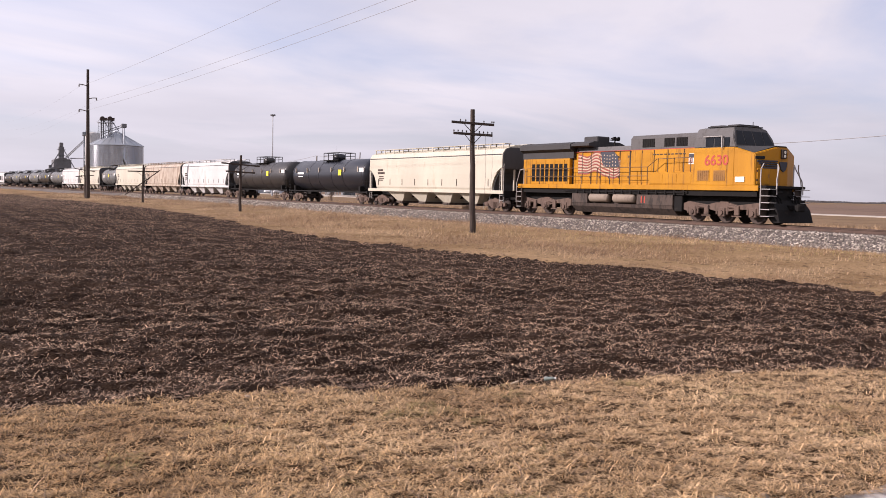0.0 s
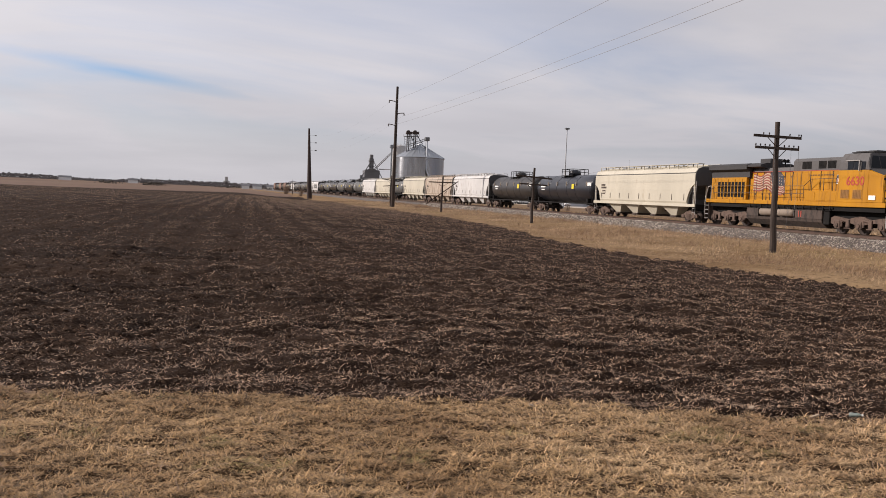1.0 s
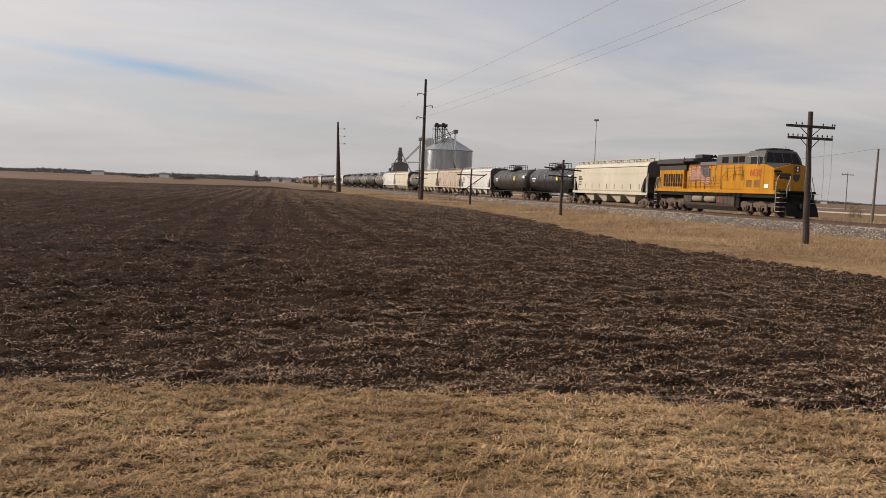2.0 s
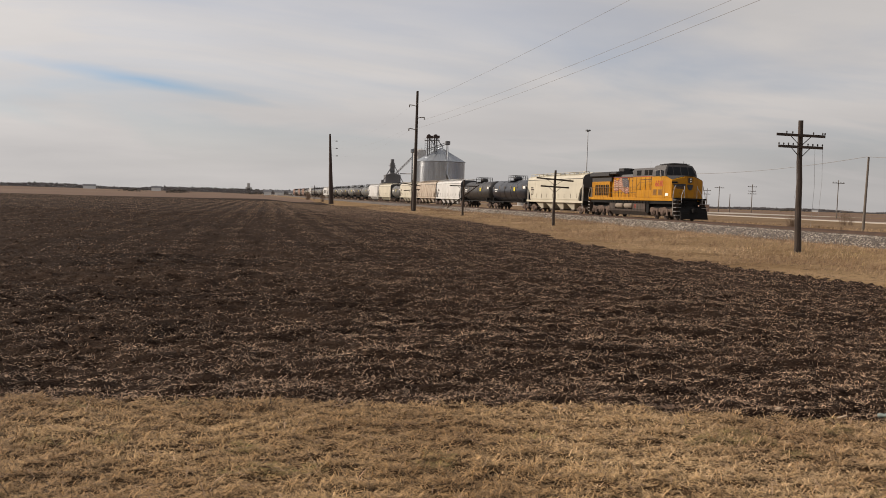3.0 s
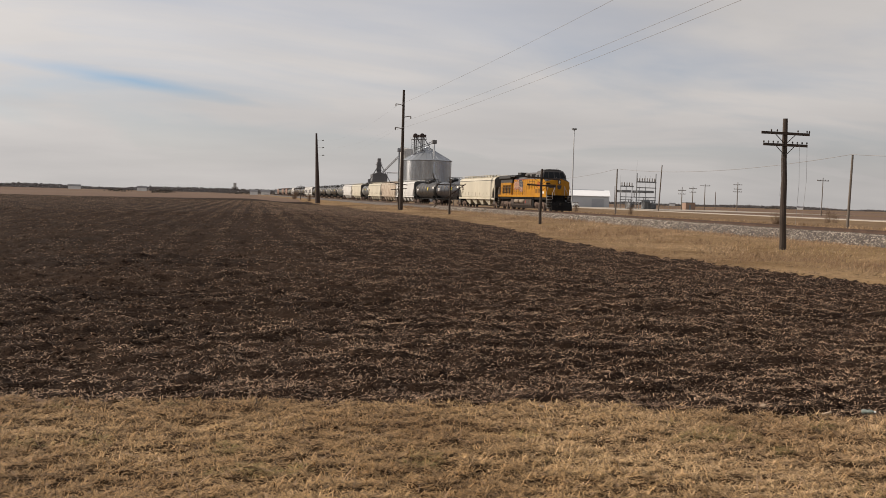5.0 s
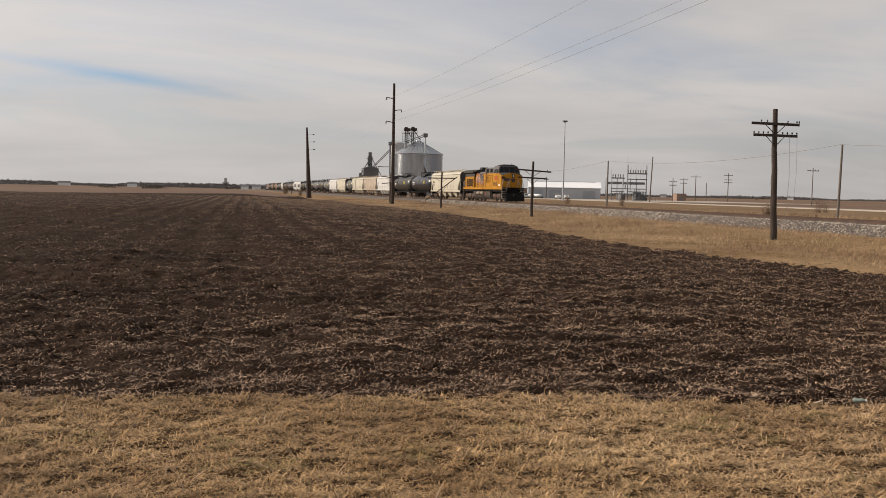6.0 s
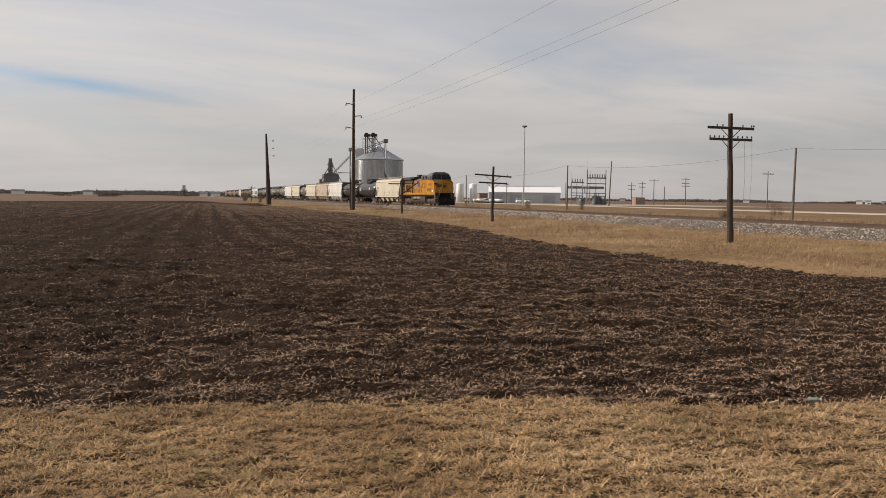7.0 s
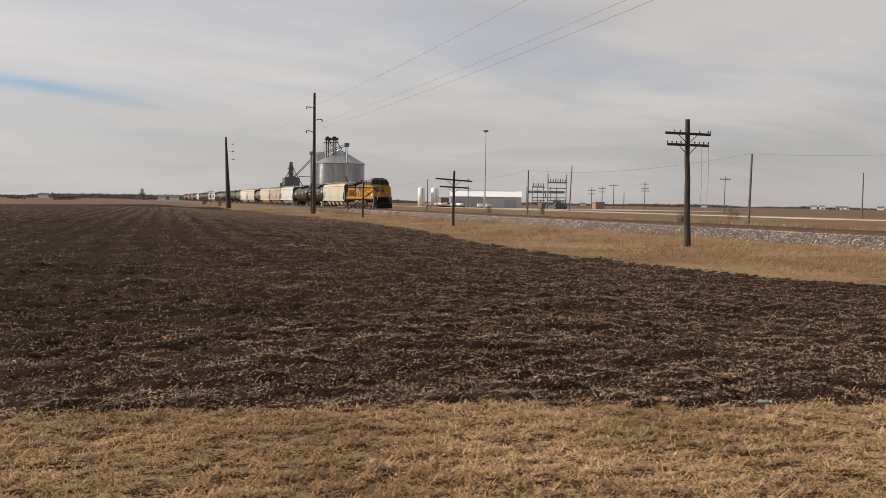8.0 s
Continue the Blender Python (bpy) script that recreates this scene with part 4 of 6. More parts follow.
    f0 = [bm.verts.new((x, 2.3 - 0.10 + (z - 3.864) * 0.42, z)) for x, z in prof]
    f1 = [bm.verts.new((x, 5.0, z)) for x, z in prof]
    for i in range(len(prof)):
        j = (i + 1) % len(prof)
        bm.faces.new((f0[i], f0[j], f1[j], f1[i]))
    bm.faces.new(f0); bm.faces.new(f1[::-1])
    bmesh.ops.recalc_face_normals(bm, faces=bm.faces[:])
    bmesh.ops.bevel(bm, geom=bm.edges[:], offset=0.03, segments=2, affect="EDGES")
    part("cab_top", bm, M_GREY, cab)
    bm = nb()
    box(bm, -1.0, 1.0, 2.62, 4.6, 4.93, 4.99, 0.03)
    box(bm, -0.75, 0.75, 2.7, 3.5, 4.97, 5.06, 0.03)
    box(bm, -0.5, 0.5, 4.0, 4.9, 4.97, 5.08, 0.03)
    rod(bm, (0.5, 2.9, 4.95), (0.5, 2.9, 5.25), 0.02)
    part("roof_gear", bm, M_ROOFBLACK, cab)
    for x0, x1, top in ((-1.42, -0.75, -1.0), (-0.70, -0.035, None), (0.035, 0.70, None), (0.75, 1.42, 1.0)):
        bm = nb()
        def wf(x, z):
            return (x, 2.2 + (z - 3.864) * 0.42 - 0.012, z)
        p = [wf(x0, 3.99), wf(x1, 3.99), wf(x1 if top != 1.0 else 1.14, 4.72), wf(x0 if top != -1.0 else -1.14, 4.72)]
        v0 = [bm.verts.new(q) for q in p]
        v1 = [bm.verts.new((q[0], q[1] + 0.05, q[2])) for q in p]
        bm.faces.new(v0[::-1]); bm.faces.new(v1)
        for i in range(4):
            j = (i + 1) % 4
            bm.faces.new((v0[i], v0[j], v1[j], v1[i]))
        bmesh.ops.recalc_face_normals(bm, faces=bm.faces[:])
        part("windshield", bm, M_GLASS, cab, "dark windshield pane")
    for s in (-1, 1):
        for y0, y1 in ((2.62, 2.95), (3.08, 3.62), (3.66, 4.2)):
            bm = nb()
            box(bm, s * 1.518 - 0.012, s * 1.518 + 0.012, y0, y1, 3.90, 4.36, 0.01)
            part("side_window", bm, M_GLASS, cab, "dark side window")
    bm = nb()
    box(bm, -1.66, -1.60, 3.0, 3.06, 3.8, 4.4, 0.01)
    box(bm, -1.62, -1.52, 3.02, 4.3, 4.40, 4.44, 0.01)
    part("mirror", bm, M_RAILING, cab)
    for y0 in (2.75, 3.85):
        bm = nb()
        box(bm, -1.532, -1.515, y0, y0 + 0.9, 2.1, 2.75, 0.01)
        panel = part("side_panel", bm, M_YELLOW, cab)
        bm = nb()
        box(bm, -1.538, -1.53, y0 + 0.06, y0 + 0.84, 2.16, 2.69)
        for i in range(6):
            box(bm, -1.547, -1.536, y0 + 0.08 + i * 0.13, y0 + 0.12 + i * 0.13, 2.17, 2.68)
        part("mesh_screen", bm, M_PANELDIRT, panel, "dirty yellow mesh screen")
    bm = nb()
    box(bm, -1.535, -1.49, 1.62, 2.18, 2.10, 2.36)
    part("warning_plate", bm, M_WHITE, nose, "small white warning plate")
    lettering("6630", 0.74, M_RED, root, pose(-1.528, 4.24, 2.96, 90, 0, -90) @ Matrix.Diagonal((1.08, 1, 1, 1)), "red road number")
    # equipment cabin behind the cab
    bm = nb()
    prism(bm, [(-1.06, 1.93), (-1.06, 3.93), (1.06, 3.93), (1.06, 1.93)], "y", 5.0, 10.25)
    aux = part("equipment_cabin", bm, M_YELLOW, root)
    bm = nb()
    prism(bm, [(-1.055, 3.934), (-1.055, 4.55), (-0.9, 4.74), (0.9, 4.74), (1.055, 4.55), (1.055, 3.934)], "y", 5.0, 10.25)
    part("cabin_top", bm, M_GREY, aux)
    bm = nb()
    box(bm, -1.064, 1.064, 5.0, 15.5, 3.905, 3.935)
    part("red_stripe", bm, M_RED, aux)
    for y0, y1 in ((5.9, 6.7), (6.85, 7.6), (8.35, 9.3)):
        bm = nb()
        box(bm, -1.075, -1.05, y0, y1, 4.05, 4.52)
        for i in range(7):
            y = y0 + 0.05 + i * (y1 - y0 - 0.1) / 6
            box(bm, -1.085, -1.07, y - 0.015, y + 0.015, 4.06, 4.5)
        part("air_grille", bm, M_BLACK, aux, "black air intake grille")
    bm = nb()
    box(bm, -1.48, 1.48, 5.0, 8.3, 1.93, 2.62, 0.02)
    part("battery_box", bm, M_YELLOW, root)
    for y0 in (5.15, 6.2, 7.25):
        bm = nb()
        box(bm, -1.495, -1.478, y0, y0 + 0.95, 2.0, 2.52, 0.008)
        part("box_door", bm, M_YELLOW, root)
    for y0 in (5.2, 6.4, 7.4, 8.5, 9.4):
        bm = nb()
        box(bm, -1.075, -1.058, y0, y0 + 0.8, 2.7 if y0 < 8 else 2.05, 3.75, 0.008)
        part("cabin_door", bm, M_YELLOW, aux)
    bm = nb()
    box(bm, -1.085, -1.06, 5.12, 5.75, 3.05, 3.62, 0.01)
    shield = part("emblem", bm, M_WHITE, root, "white and blue shield emblem")
    bm = nb()
    box(bm, -1.095, -1.08, 5.14, 5.73, 3.4, 3.6)
    part("emblem_band", bm, M_BLUE, shield)
    bm = nb()
    for i in range(4):
        box(bm, -1.095, -1.08, 5.17 + i * 0.15, 5.23 + i * 0.15, 3.1, 3.38)
    part("emblem_bar", bm, M_FLAGRED, shield)
    bm = nb()
    for i in range(9):
        box(bm, -1.085, -1.07, 6.0 + i * 0.28, 6.2 + i * 0.28, 3.6, 3.66)
    part("slogan_bar", bm, M_GRIME, aux)
    # engine hood
    bm = nb()
    prism(bm, [(-0.99, 1.93), (-0.99, 3.93), (0.99, 3.93), (0.99, 1.93)], "y", 10.25, 15.5)
    hood = part("engine_hood", bm, M_YELLOW, root)
    bm = nb()
    prism(bm, [(-0.985, 3.934), (-0.86, 4.2), (0.86, 4.2), (0.985, 3.934)], "y", 10.25, 15.5)
    part("hood_top", bm, M_GREY, hood)
    for i in range(6):
        bm = nb()
        y0 = 10.4 + i * 0.84
        box(bm, -1.004, -0.985, y0, y0 + 0.76, 2.05, 3.8, 0.008)
        door = part("hood_door", bm, M_YELLOW, hood)
        bm = nb()
        for z in (2.3, 3.5):
            box(bm, -1.015, -1.0, y0 + 0.02, y0 + 0.1, z, z + 0.12)
        part("hinge", bm, M_GRIME, door)
    bm = nb()
    for k in range(0, 13, 2):
        flag_strip(bm, k / 13, (k + 1) / 13, 14.95, 11.15, 3.86, 1.22)
    part("flag_red_stripe", bm, M_FLAGRED, hood, "faded red stripes of a painted flag")
    bm = nb()
    for k in range(1, 13, 2):
        flag_strip(bm, k / 13, (k + 1) / 13, 14.95, 11.15, 3.86, 1.22)
    part("flag_white_stripe", bm, M_FLAGWHITE, hood, "faded white stripes of a painted flag")
    bm = nb()
    prism(bm, [(12.85, 3.86), (12.75, 3.3), (12.6, 3.02), (11.7, 2.9), (11.25, 2.95), (11.35, 3.6), (11.75, 3.9), (12.4, 3.92)], "x", -1.022, -1.0)
    canton = part("flag_canton", bm, M_BLUE, hood, "dark blue star field of a painted flag")
    bm = nb()
    for i in range(5):
        for j in range(4):
            y, z = 11.55 + i * 0.25, 3.06 + j * 0.2 + 0.03 * math.sin(i * 2)
            box(bm, -1.028, -1.02, y - 0.035, y + 0.035, z - 0.035, z + 0.035)
    part("flag_star", bm, M_FLAGWHITE, canton)
    bm = nb()
    box(bm, -0.5, 0.5, 13.8, 15.1, 4.15, 4.90, 0.05)
    part("exhaust_stack", bm, M_ROOFBLACK, hood)
    bm = nb()
    rod(bm, (0, 12.8, 4.2), (0, 12.8, 4.62), 0.04)
    box(bm, -0.35, 0.35, 12.75, 12.85, 4.6, 4.66)
    for x, d in ((-0.3, -1), (0, -1), (0.3, 1)):
        rod(bm, (x, 12.8, 4.72), (x, 12.8 + d * 0.35, 4.72), 0.04, 0.11, 10)
    part("horn", bm, M_BLACK, hood)
    for y in [5.02, 6.1, 7.3, 8.35, 9.3, 10.22] + [10.36 + i * 0.84 for i in range(7)] + [15.48]:
        bm = nb()
        box(bm, -1.018 - (0.065 if y < 10.24 else 0), -0.97, y - 0.02, y + 0.02, 1.95 if y > 8.3 else 2.64, 3.88)
        part("panel_seam", bm, M_GRIME, hood)
    # radiator section
    bm = nb()
    box(bm, -1.25, 1.25, 15.5, 20.3, 1.93, 3.55, 0.02)
    rad = part("radiator_body", bm, M_YELLOW, root)
    bm = nb()
    for s in (0,):
        prism(bm, [(-1.2, 3.55), (-1.2, 3.95), (-1.5, 4.12), (-1.5, 4.42), (-1.2, 4.55), (1.2, 4.55), (1.5, 4.42), (1.5, 4.12), (1.2, 3.95), (1.2, 3.55)], "y", 15.2, 20.42)
        prism(bm, [(-1.0, 4.21), (-1.45, 4.28), (-1.45, 4.42), (-1.0, 4.56), (1.0, 4.56), (1.45, 4.42), (1.45, 4.28), (1.0, 4.21)], "y", 13.5, 15.2)
    part("radiator_wing", bm, M_ROOFBLACK, rad, "sooty black overhanging radiator housing")
    for i in range(8):
        bm = nb()
        y0 = 15.75 + i * 0.47
        box(bm, -1.262, -1.245, y0 - 0.03, y0 + 0.31, 2.1, 3.22)
        for j in range(5):
            box(bm, -1.275, -1.26, y0 - 0.03, y0 + 0.31, 2.2 + j * 0.2, 2.23 + j * 0.2)
        part("louvre", bm, M_BLACK, rad, "black vertical louvre")
    bm = nb()
    for i in range(5):
        box(bm, -1.275, -1.25, 16.0 + i * 0.95, 16.1 + i * 0.95, 3.2, 3.45)
    part("latch", bm, M_YELLOW, rad)
    # fuel tank and air reservoirs
    bm = nb()
    prism(bm, [(-0.95, 0.26), (-1.36, 0.62), (-1.42, 0.80), (1.42, 0.80), (1.36, 0.62), (0.95, 0.26)], "y", 6.5, 15.0)
    box(bm, -1.40, 1.40, 13.55, 15.0, 0.80, 1.38, 0.02)
    box(bm, -1.40, 1.40, 6.5, 9.3, 0.80, 1.38, 0.02)
    box(bm, -1.0, 1.0, 9.3, 13.5, 0.80, 1.38)
    tank = part("fuel_tank", bm, M_GRIME, root, "grimy brown-grey fuel tank")
    for y0, y1 in ((9.5, 11.35), (11.7, 13.45)):
        bm = nb()
        lathe(bm, [(0.05, y0), (0.2, y0 + 0.03), (0.27, y0 + 0.12), (0.27, y1 - 0.12), (0.2, y1 - 0.03), (0.05, y1)], 20, "y", (-1.22, 0, 1.14))
        part("air_reservoir", bm, M_RESERVOIR, tank, "dusty tan air reservoir")
    bm = nb()
    for y in (8.6, 8.85):
        box(bm, -1.415, -1.398, y, y + 0.08, 0.9, 1.3)
    part("fuel_gauge", bm, M_RED, tank)
    bm = nb()
    box(bm, -1.3, 1.3, 5.9, 6.5, 0.5, 1.38, 0.03)
    part("equipment_box", bm, M_BLACK, root)
    engine_truck(root, 3.25)
    engine_truck(root, 17.95)
    # pilot, plow, steps
    bm = nb()
    prism(bm, [(-1.0, 0.35), (-1.0, 1.25), (1.5, 1.25), (1.5, 0.35)], "y", 0.30, 0.55)
    prism(bm, [(0.30, 1.2), (-0.10, 0.75), (-0.30, 0.14), (0.0, 0.12), (0.35, 0.3)], "x", -1.12, 1.40)
    part("snow_plow", bm, M_BLACK, root, "black snow plow")
    bm = nb()
    box(bm, -1.5, 1.5, 0.30, 1.05, 1.80, 1.93, 0.02)
    box(bm, -0.75, 0.75, 0.5, 0.95, 1.2, 1.85, 0.03)
    for x in (-0.9, -0.65, -0.45, 0.45, 0.65, 0.9):
        pipe(bm, [(x, 0.5, 1.45), (x, 0.22, 1.3), (x + 0.05, 0.18, 0.95), (x + 0.12, 0.3, 0.7)], 0.035)
    rod(bm, (-0.6, 0.35, 1.6), (-0.2, 0.35, 1.62), 0.06)
    part("front_platform", bm, M_BLACK, root)
    for s in (-1, 1):
        for yf, half in ((0.32, 0.26), (20.4, 0.17)):
            bm = nb()
            for i in range(5):
                z = 0.42 + i * 0.33
                box(bm, s * 1.52 - s * half - half, s * 1.52 - s * half + half, yf - 0.28, yf + 0.22, z, z + 0.035)
            part("step", bm, M_RAILING, root, "silver step treads")
            bm = nb()
            for y in (yf - 0.3, yf + 0.24)[1 if half > 0.2 else 0:]:
                box(bm, s * 1.52 - s * half - half, s * 1.52 - s * half + half, y - 0.02, y + 0.02, 0.38, 1.9)
            part("step_side", bm, M_GRIME, root)
    # handrails
    for s in (-1, 1):
        bm = nb()
        ys = [8.4, 9.8, 11.2, 12.6, 14.0, 15.4, 16.8, 18.2, 19.6]
        for y in ys:
            rod(bm, (s * 1.49, y, 1.93), (s * 1.49, y, 2.92), 0.022)
        for z in (2.42, 2.92):
            rod(bm, (s * 1.49, ys[0], z), (s * 1.49, ys[-1], z), 0.02)
        pipe(bm, [(s * 1.49, 8.4, 2.92), (s * 1.49, 7.7, 3.35), (s * 1.49, 5.1, 3.4)], 0.02)
        for y in (5.2, 6.4, 7.6):
            rod(bm, (s * 1.49, y, 2.62), (s * 1.49, y, 3.4), 0.022)
        part("handrail", bm, M_DARKRAIL, root)
        for pts in ([(s * 1.30, 0.62, 3.02), (s * 1.40, 0.70, 2.75), (s * 1.52, 0.62, 2.2), (s * 1.53, 0.58, 1.9), (s * 1.53, 0.58, 0.5)],
                    [(s * 0.62, 0.36, 3.0), (s * 0.62, 0.28, 2.8), (s * 0.95, 0.12, 2.2), (s * 0.98, 0.08, 1.9), (s * 0.98, 0.06, 1.5)],
                    [(s * 1.49, 19.9, 1.93), (s * 1.49, 19.9, 2.92), (s * 1.49, 20.35, 2.85), (s * 1.46, 20.75, 1.95), (s * 1.46, 20.75, 0.7)],
                    [(s * 0.6, 0.35, 1.9), (s * 0.6, 0.35, 2.9)]):
            bm = nb()
            pipe(bm, pts, 0.03)
            part("step_handrail", bm, M_RAILING, root, "silver step handrail")
    bm = nb()
    box(bm, -0.14, 0.14, -0.5, 0.5, 0.76, 1.0, 0.03)
    box(bm, -0.24, 0.24, -0.68, -0.4, 0.68, 1.06, 0.05)
    part("coupler", bm, M_BLACK, root)
    bm = nb()
    box(bm, -0.14, 0.14, 20.5, 21.6, 0.76, 1.0, 0.03)
    part("coupler", bm, M_BLACK, root)
    return root


TRAIN_START = 29.54


def travelled(t):
    return 14.45 * t + 0.117 * t ** 2 - 0.0168 * t ** 3


CARS = []


def build_train():
    CARS.append((locomotive(), 0.0))
    protos = {}
    kinds = {
        "cream": lambda: covered_hopper(M_CREAM, "cream covered hopper car with four discharge bays"),
        "white": lambda: covered_hopper(M_PALE, "white covered hopper car streaked with grey dirt"),
        "tan": lambda: covered_hopper(M_TAN, "tan covered hopper car stained with brown rust"),
        "beige": lambda: covered_hopper(M_CREAM, "beige covered hopper car on rusty trucks"),
        "brown": lambda: covered_hopper(M_RUST, "brown covered hopper car on rusty trucks"),
        "tagged": lambda: covered_hopper(M_PALE, "white covered hopper car with dark painted patches", graffiti=True),
        "blue": lambda: tank_car(M_TANKBLUE, "glossy blue-black tank car with a yellow placard"),
        "dark": lambda: tank_car(M_TANKBROWN, "dull black tank car with a yellow placard"),
        "grey": lambda: tank_car(M_TANKGREY, "faded grey-black tank car on rusty trucks"),
        "short": lambda: tank_car(M_TANKGREY, "short faded grey tank car on rusty trucks", 13.4),
    }
    length = {"blue": 18.5, "dark": 18.3, "grey": 18.5, "short": 13.4}
    order = ["cream", "blue", "dark", "white", "tan", "beige", "short", "beige", "white", "grey", "dark", "grey", "dark", "grey", "dark",
             "tagged", "tagged", "dark", "grey", "dark", "grey", "white", "dark", "grey", "brown", "dark", "brown", "grey", "dark", "brown"]
    y = 21.75
    for k in order:
        if k not in protos:
            protos[k] = car = kinds[k]()
        else:
            car = copy_thing(protos[k], Matrix())
        CARS.append((car, y))
        y += length.get(k, 20.75)


# ---- telegraph poles ----
def telegraph_pole(x, y, height, arms, lean=(0, 0), turn=0.0, label="weathered wooden telegraph pole with two crossarms of insulators", broken=False, mat_=None, r=0.15):
    z = float(land(x, y))
    root = thing("telegraph_pole", label, "utility pole", "old telegraph poles beside the track", pose(x, y, z, lean[0], lean[1], turn))
    bm = nb()
    n, seg = 7, 12
    rings = []
    for k in range(n + 1):
        u = k / n
        rr = r * (1.08 - 0.35 * u)
        ox, oy = 0.02 * math.sin(k * 2.1 + x), 0.02 * math.cos(k * 1.7 + y)
        rings.append([bm.verts.new((ox + rr * math.cos(2 * math.pi * i / seg), oy + rr * math.sin(2 * math.pi * i / seg), -0.5 + (height + 0.5) * u)) for i in range(seg)])
    for a, b in zip(rings, rings[1:]):
        for i in range(seg):
            j = (i + 1) % seg
            bm.faces.new((a[i], a[j], b[j], b[i]))
    bm.faces.new(rings[-1]); bm.faces.new(rings[0][::-1])
    part("pole", bm, mat_ or M_POLE, root)
    for ha, wa, tilt, pins in arms:
        bm = nb()
        dz = math.tan(radians(tilt)) * wa / 2
        vs = [bm.verts.new((sx * wa / 2, -r * 0.85 + sy * 0.05, ha + sx * dz + sz * 0.06)) for sx in (-1, 1) for sy in (-1, 1) for sz in (-1, 1)]
        for f in ((0, 1, 3, 2), (4, 6, 7, 5), (0, 4, 5, 1), (2, 3, 7, 6), (0, 2, 6, 4), (1, 5, 7, 3)):
            bm.faces.new([vs[i] for i in f])
        bmesh.ops.recalc_face_normals(bm, faces=bm.faces[:])
        arm = part("crossarm", bm, mat_ or M_POLE, root)
        bm = nb()
        for s in (-1, 1):
            rod(bm, (s * wa * 0.22, -r * 0.9, ha - 0.02 + s * dz * 0.44), (0, -r * 0.9, ha - 0.5), 0.018)
        part("brace", bm, mat_ or M_POLE, arm)
        for u in pins:
            bm = nb()
            zz = ha + dz * u * 2 / wa
            rod(bm, (u, -r * 0.85, zz + 0.05), (u, -r * 0.85, zz + 0.13), 0.016, 0.016, 6)
            lathe(bm, [(0.018, zz + 0.09), (0.036, zz + 0.10), (0.034, zz + 0.14), (0.024, zz + 0.17), (0.01, zz + 0.18)], 8, "z", (u, -r * 0.85, 0))
            part("insulator", bm, M_GLASSINS, arm)
    return root


PINS = [-1.0, -0.78, -0.56, -0.34, 0.34, 0.56, 0.78, 1.0]
telegraph_pole(25.2, 38.0, 6.07, [(5.38, 2.12, -4.0, [-0.62, -0.36, 0.55, 0.95, 1.05]), (4.85, 1.95, -3.5, [p * 0.95 for p in PINS])], (0.6, -1.6), -22)
telegraph_pole(25.0, 71.6, 4.5, [(3.75, 3.0, -3.5, [1.2]), (3.15, 2.3, -2.0, [])], (0, 0.4), -20, "weathered wooden telegraph pole with two sagging bare crossarms", r=0.12)
telegraph_pole(25.0, 103.2, 4.1, [(3.4, 3.2, 1.0, []), (2.2, 3.6, 38.0, [])], (0, 0.8), -18, "weathered telegraph pole with a broken hanging crossarm", r=0.12)
telegraph_pole(25.0, 135.5, 4.6, [(3.9, 2.6, -8.0, []), (3.1, 2.4, 5.0, [])], (0, -0.6), -18, "weathered telegraph pole with tilted crossarms", r=0.12)
telegraph_pole(25.5, 330.0, 5.2, [(4.6, 2.6, 2.0, []), (3.9, 2.4, 0.0, [])], (0, 0.5), -18, "weathered wooden telegraph pole with two bare crossarms", r=0.13)


def hang_wires():
    bm = nb()
    for (x0, z0), (x1, z1) in (((25.55, 4.6), (25.75, 0.9)), ((25.95, 4.6), (26.1, 1.3)), ((24.7, 4.5), (24.85, 2.2))):
        pipe(bm, [(x0, 37.6, z0), ((x0 + x1) / 2 + 0.05, 37.7, (z0 + z1) / 2), (x1, 37.9, z1)], 0.006, 5)
    tagged(part("hanging_wire", bm, M_WIRE), "thin cut wires hanging from a telegraph crossarm", "wire")


hang_wires()


def catenary(bm, a, b, sag, r, n=24):
    a, b = Vector(a), Vector(b)
    pts = [a.lerp(b, i / n) - Vector((0, 0, sag * 4 * (i / n) * (1 - i / n))) for i in range(n + 1)]
    pipe(bm, pts, r, 5)


# ---- power line ----
ARMS = [(-1, 15.0), (1, 13.3), (-1, 11.6)]


def power_pole(x, y, top):
    z = float(land(x, y))
    root = thing("power_pole", "tall brown wooden power pole with three staggered insulator arms", "utility pole", "tall power line poles", pose(x, y, z))
    bm = nb()
    rod(bm, (0, 0, -1), (0, 0, top - z), 0.30, 0.17, 14)
    part("pole", bm, M_POLE, root)
    for s, h in ARMS:
        bm = nb()
        pipe(bm, [(s * 0.15, 0, h - z - 0.1), (s * 0.6, 0, h - z + 0.02), (s * 1.15, 0, h - z + 0.06)], 0.06, 8)
        arm = part("arm", bm, M_GREYPOLE, root)
        bm = nb()
        lathe(bm, [(0.03, h - z - 0.3), (0.1, h - z - 0.26), (0.06, h - z - 0.18), (0.1, h - z - 0.1), (0.03, h - z + 0.04)], 10, "z", (s * 1.12, 0, 0))
        part("insulator", bm, M_GREYPOLE, arm)


power_pole(24.7, 132.0, 17.1)
power_pole(25.0, -4.0, 17.6)


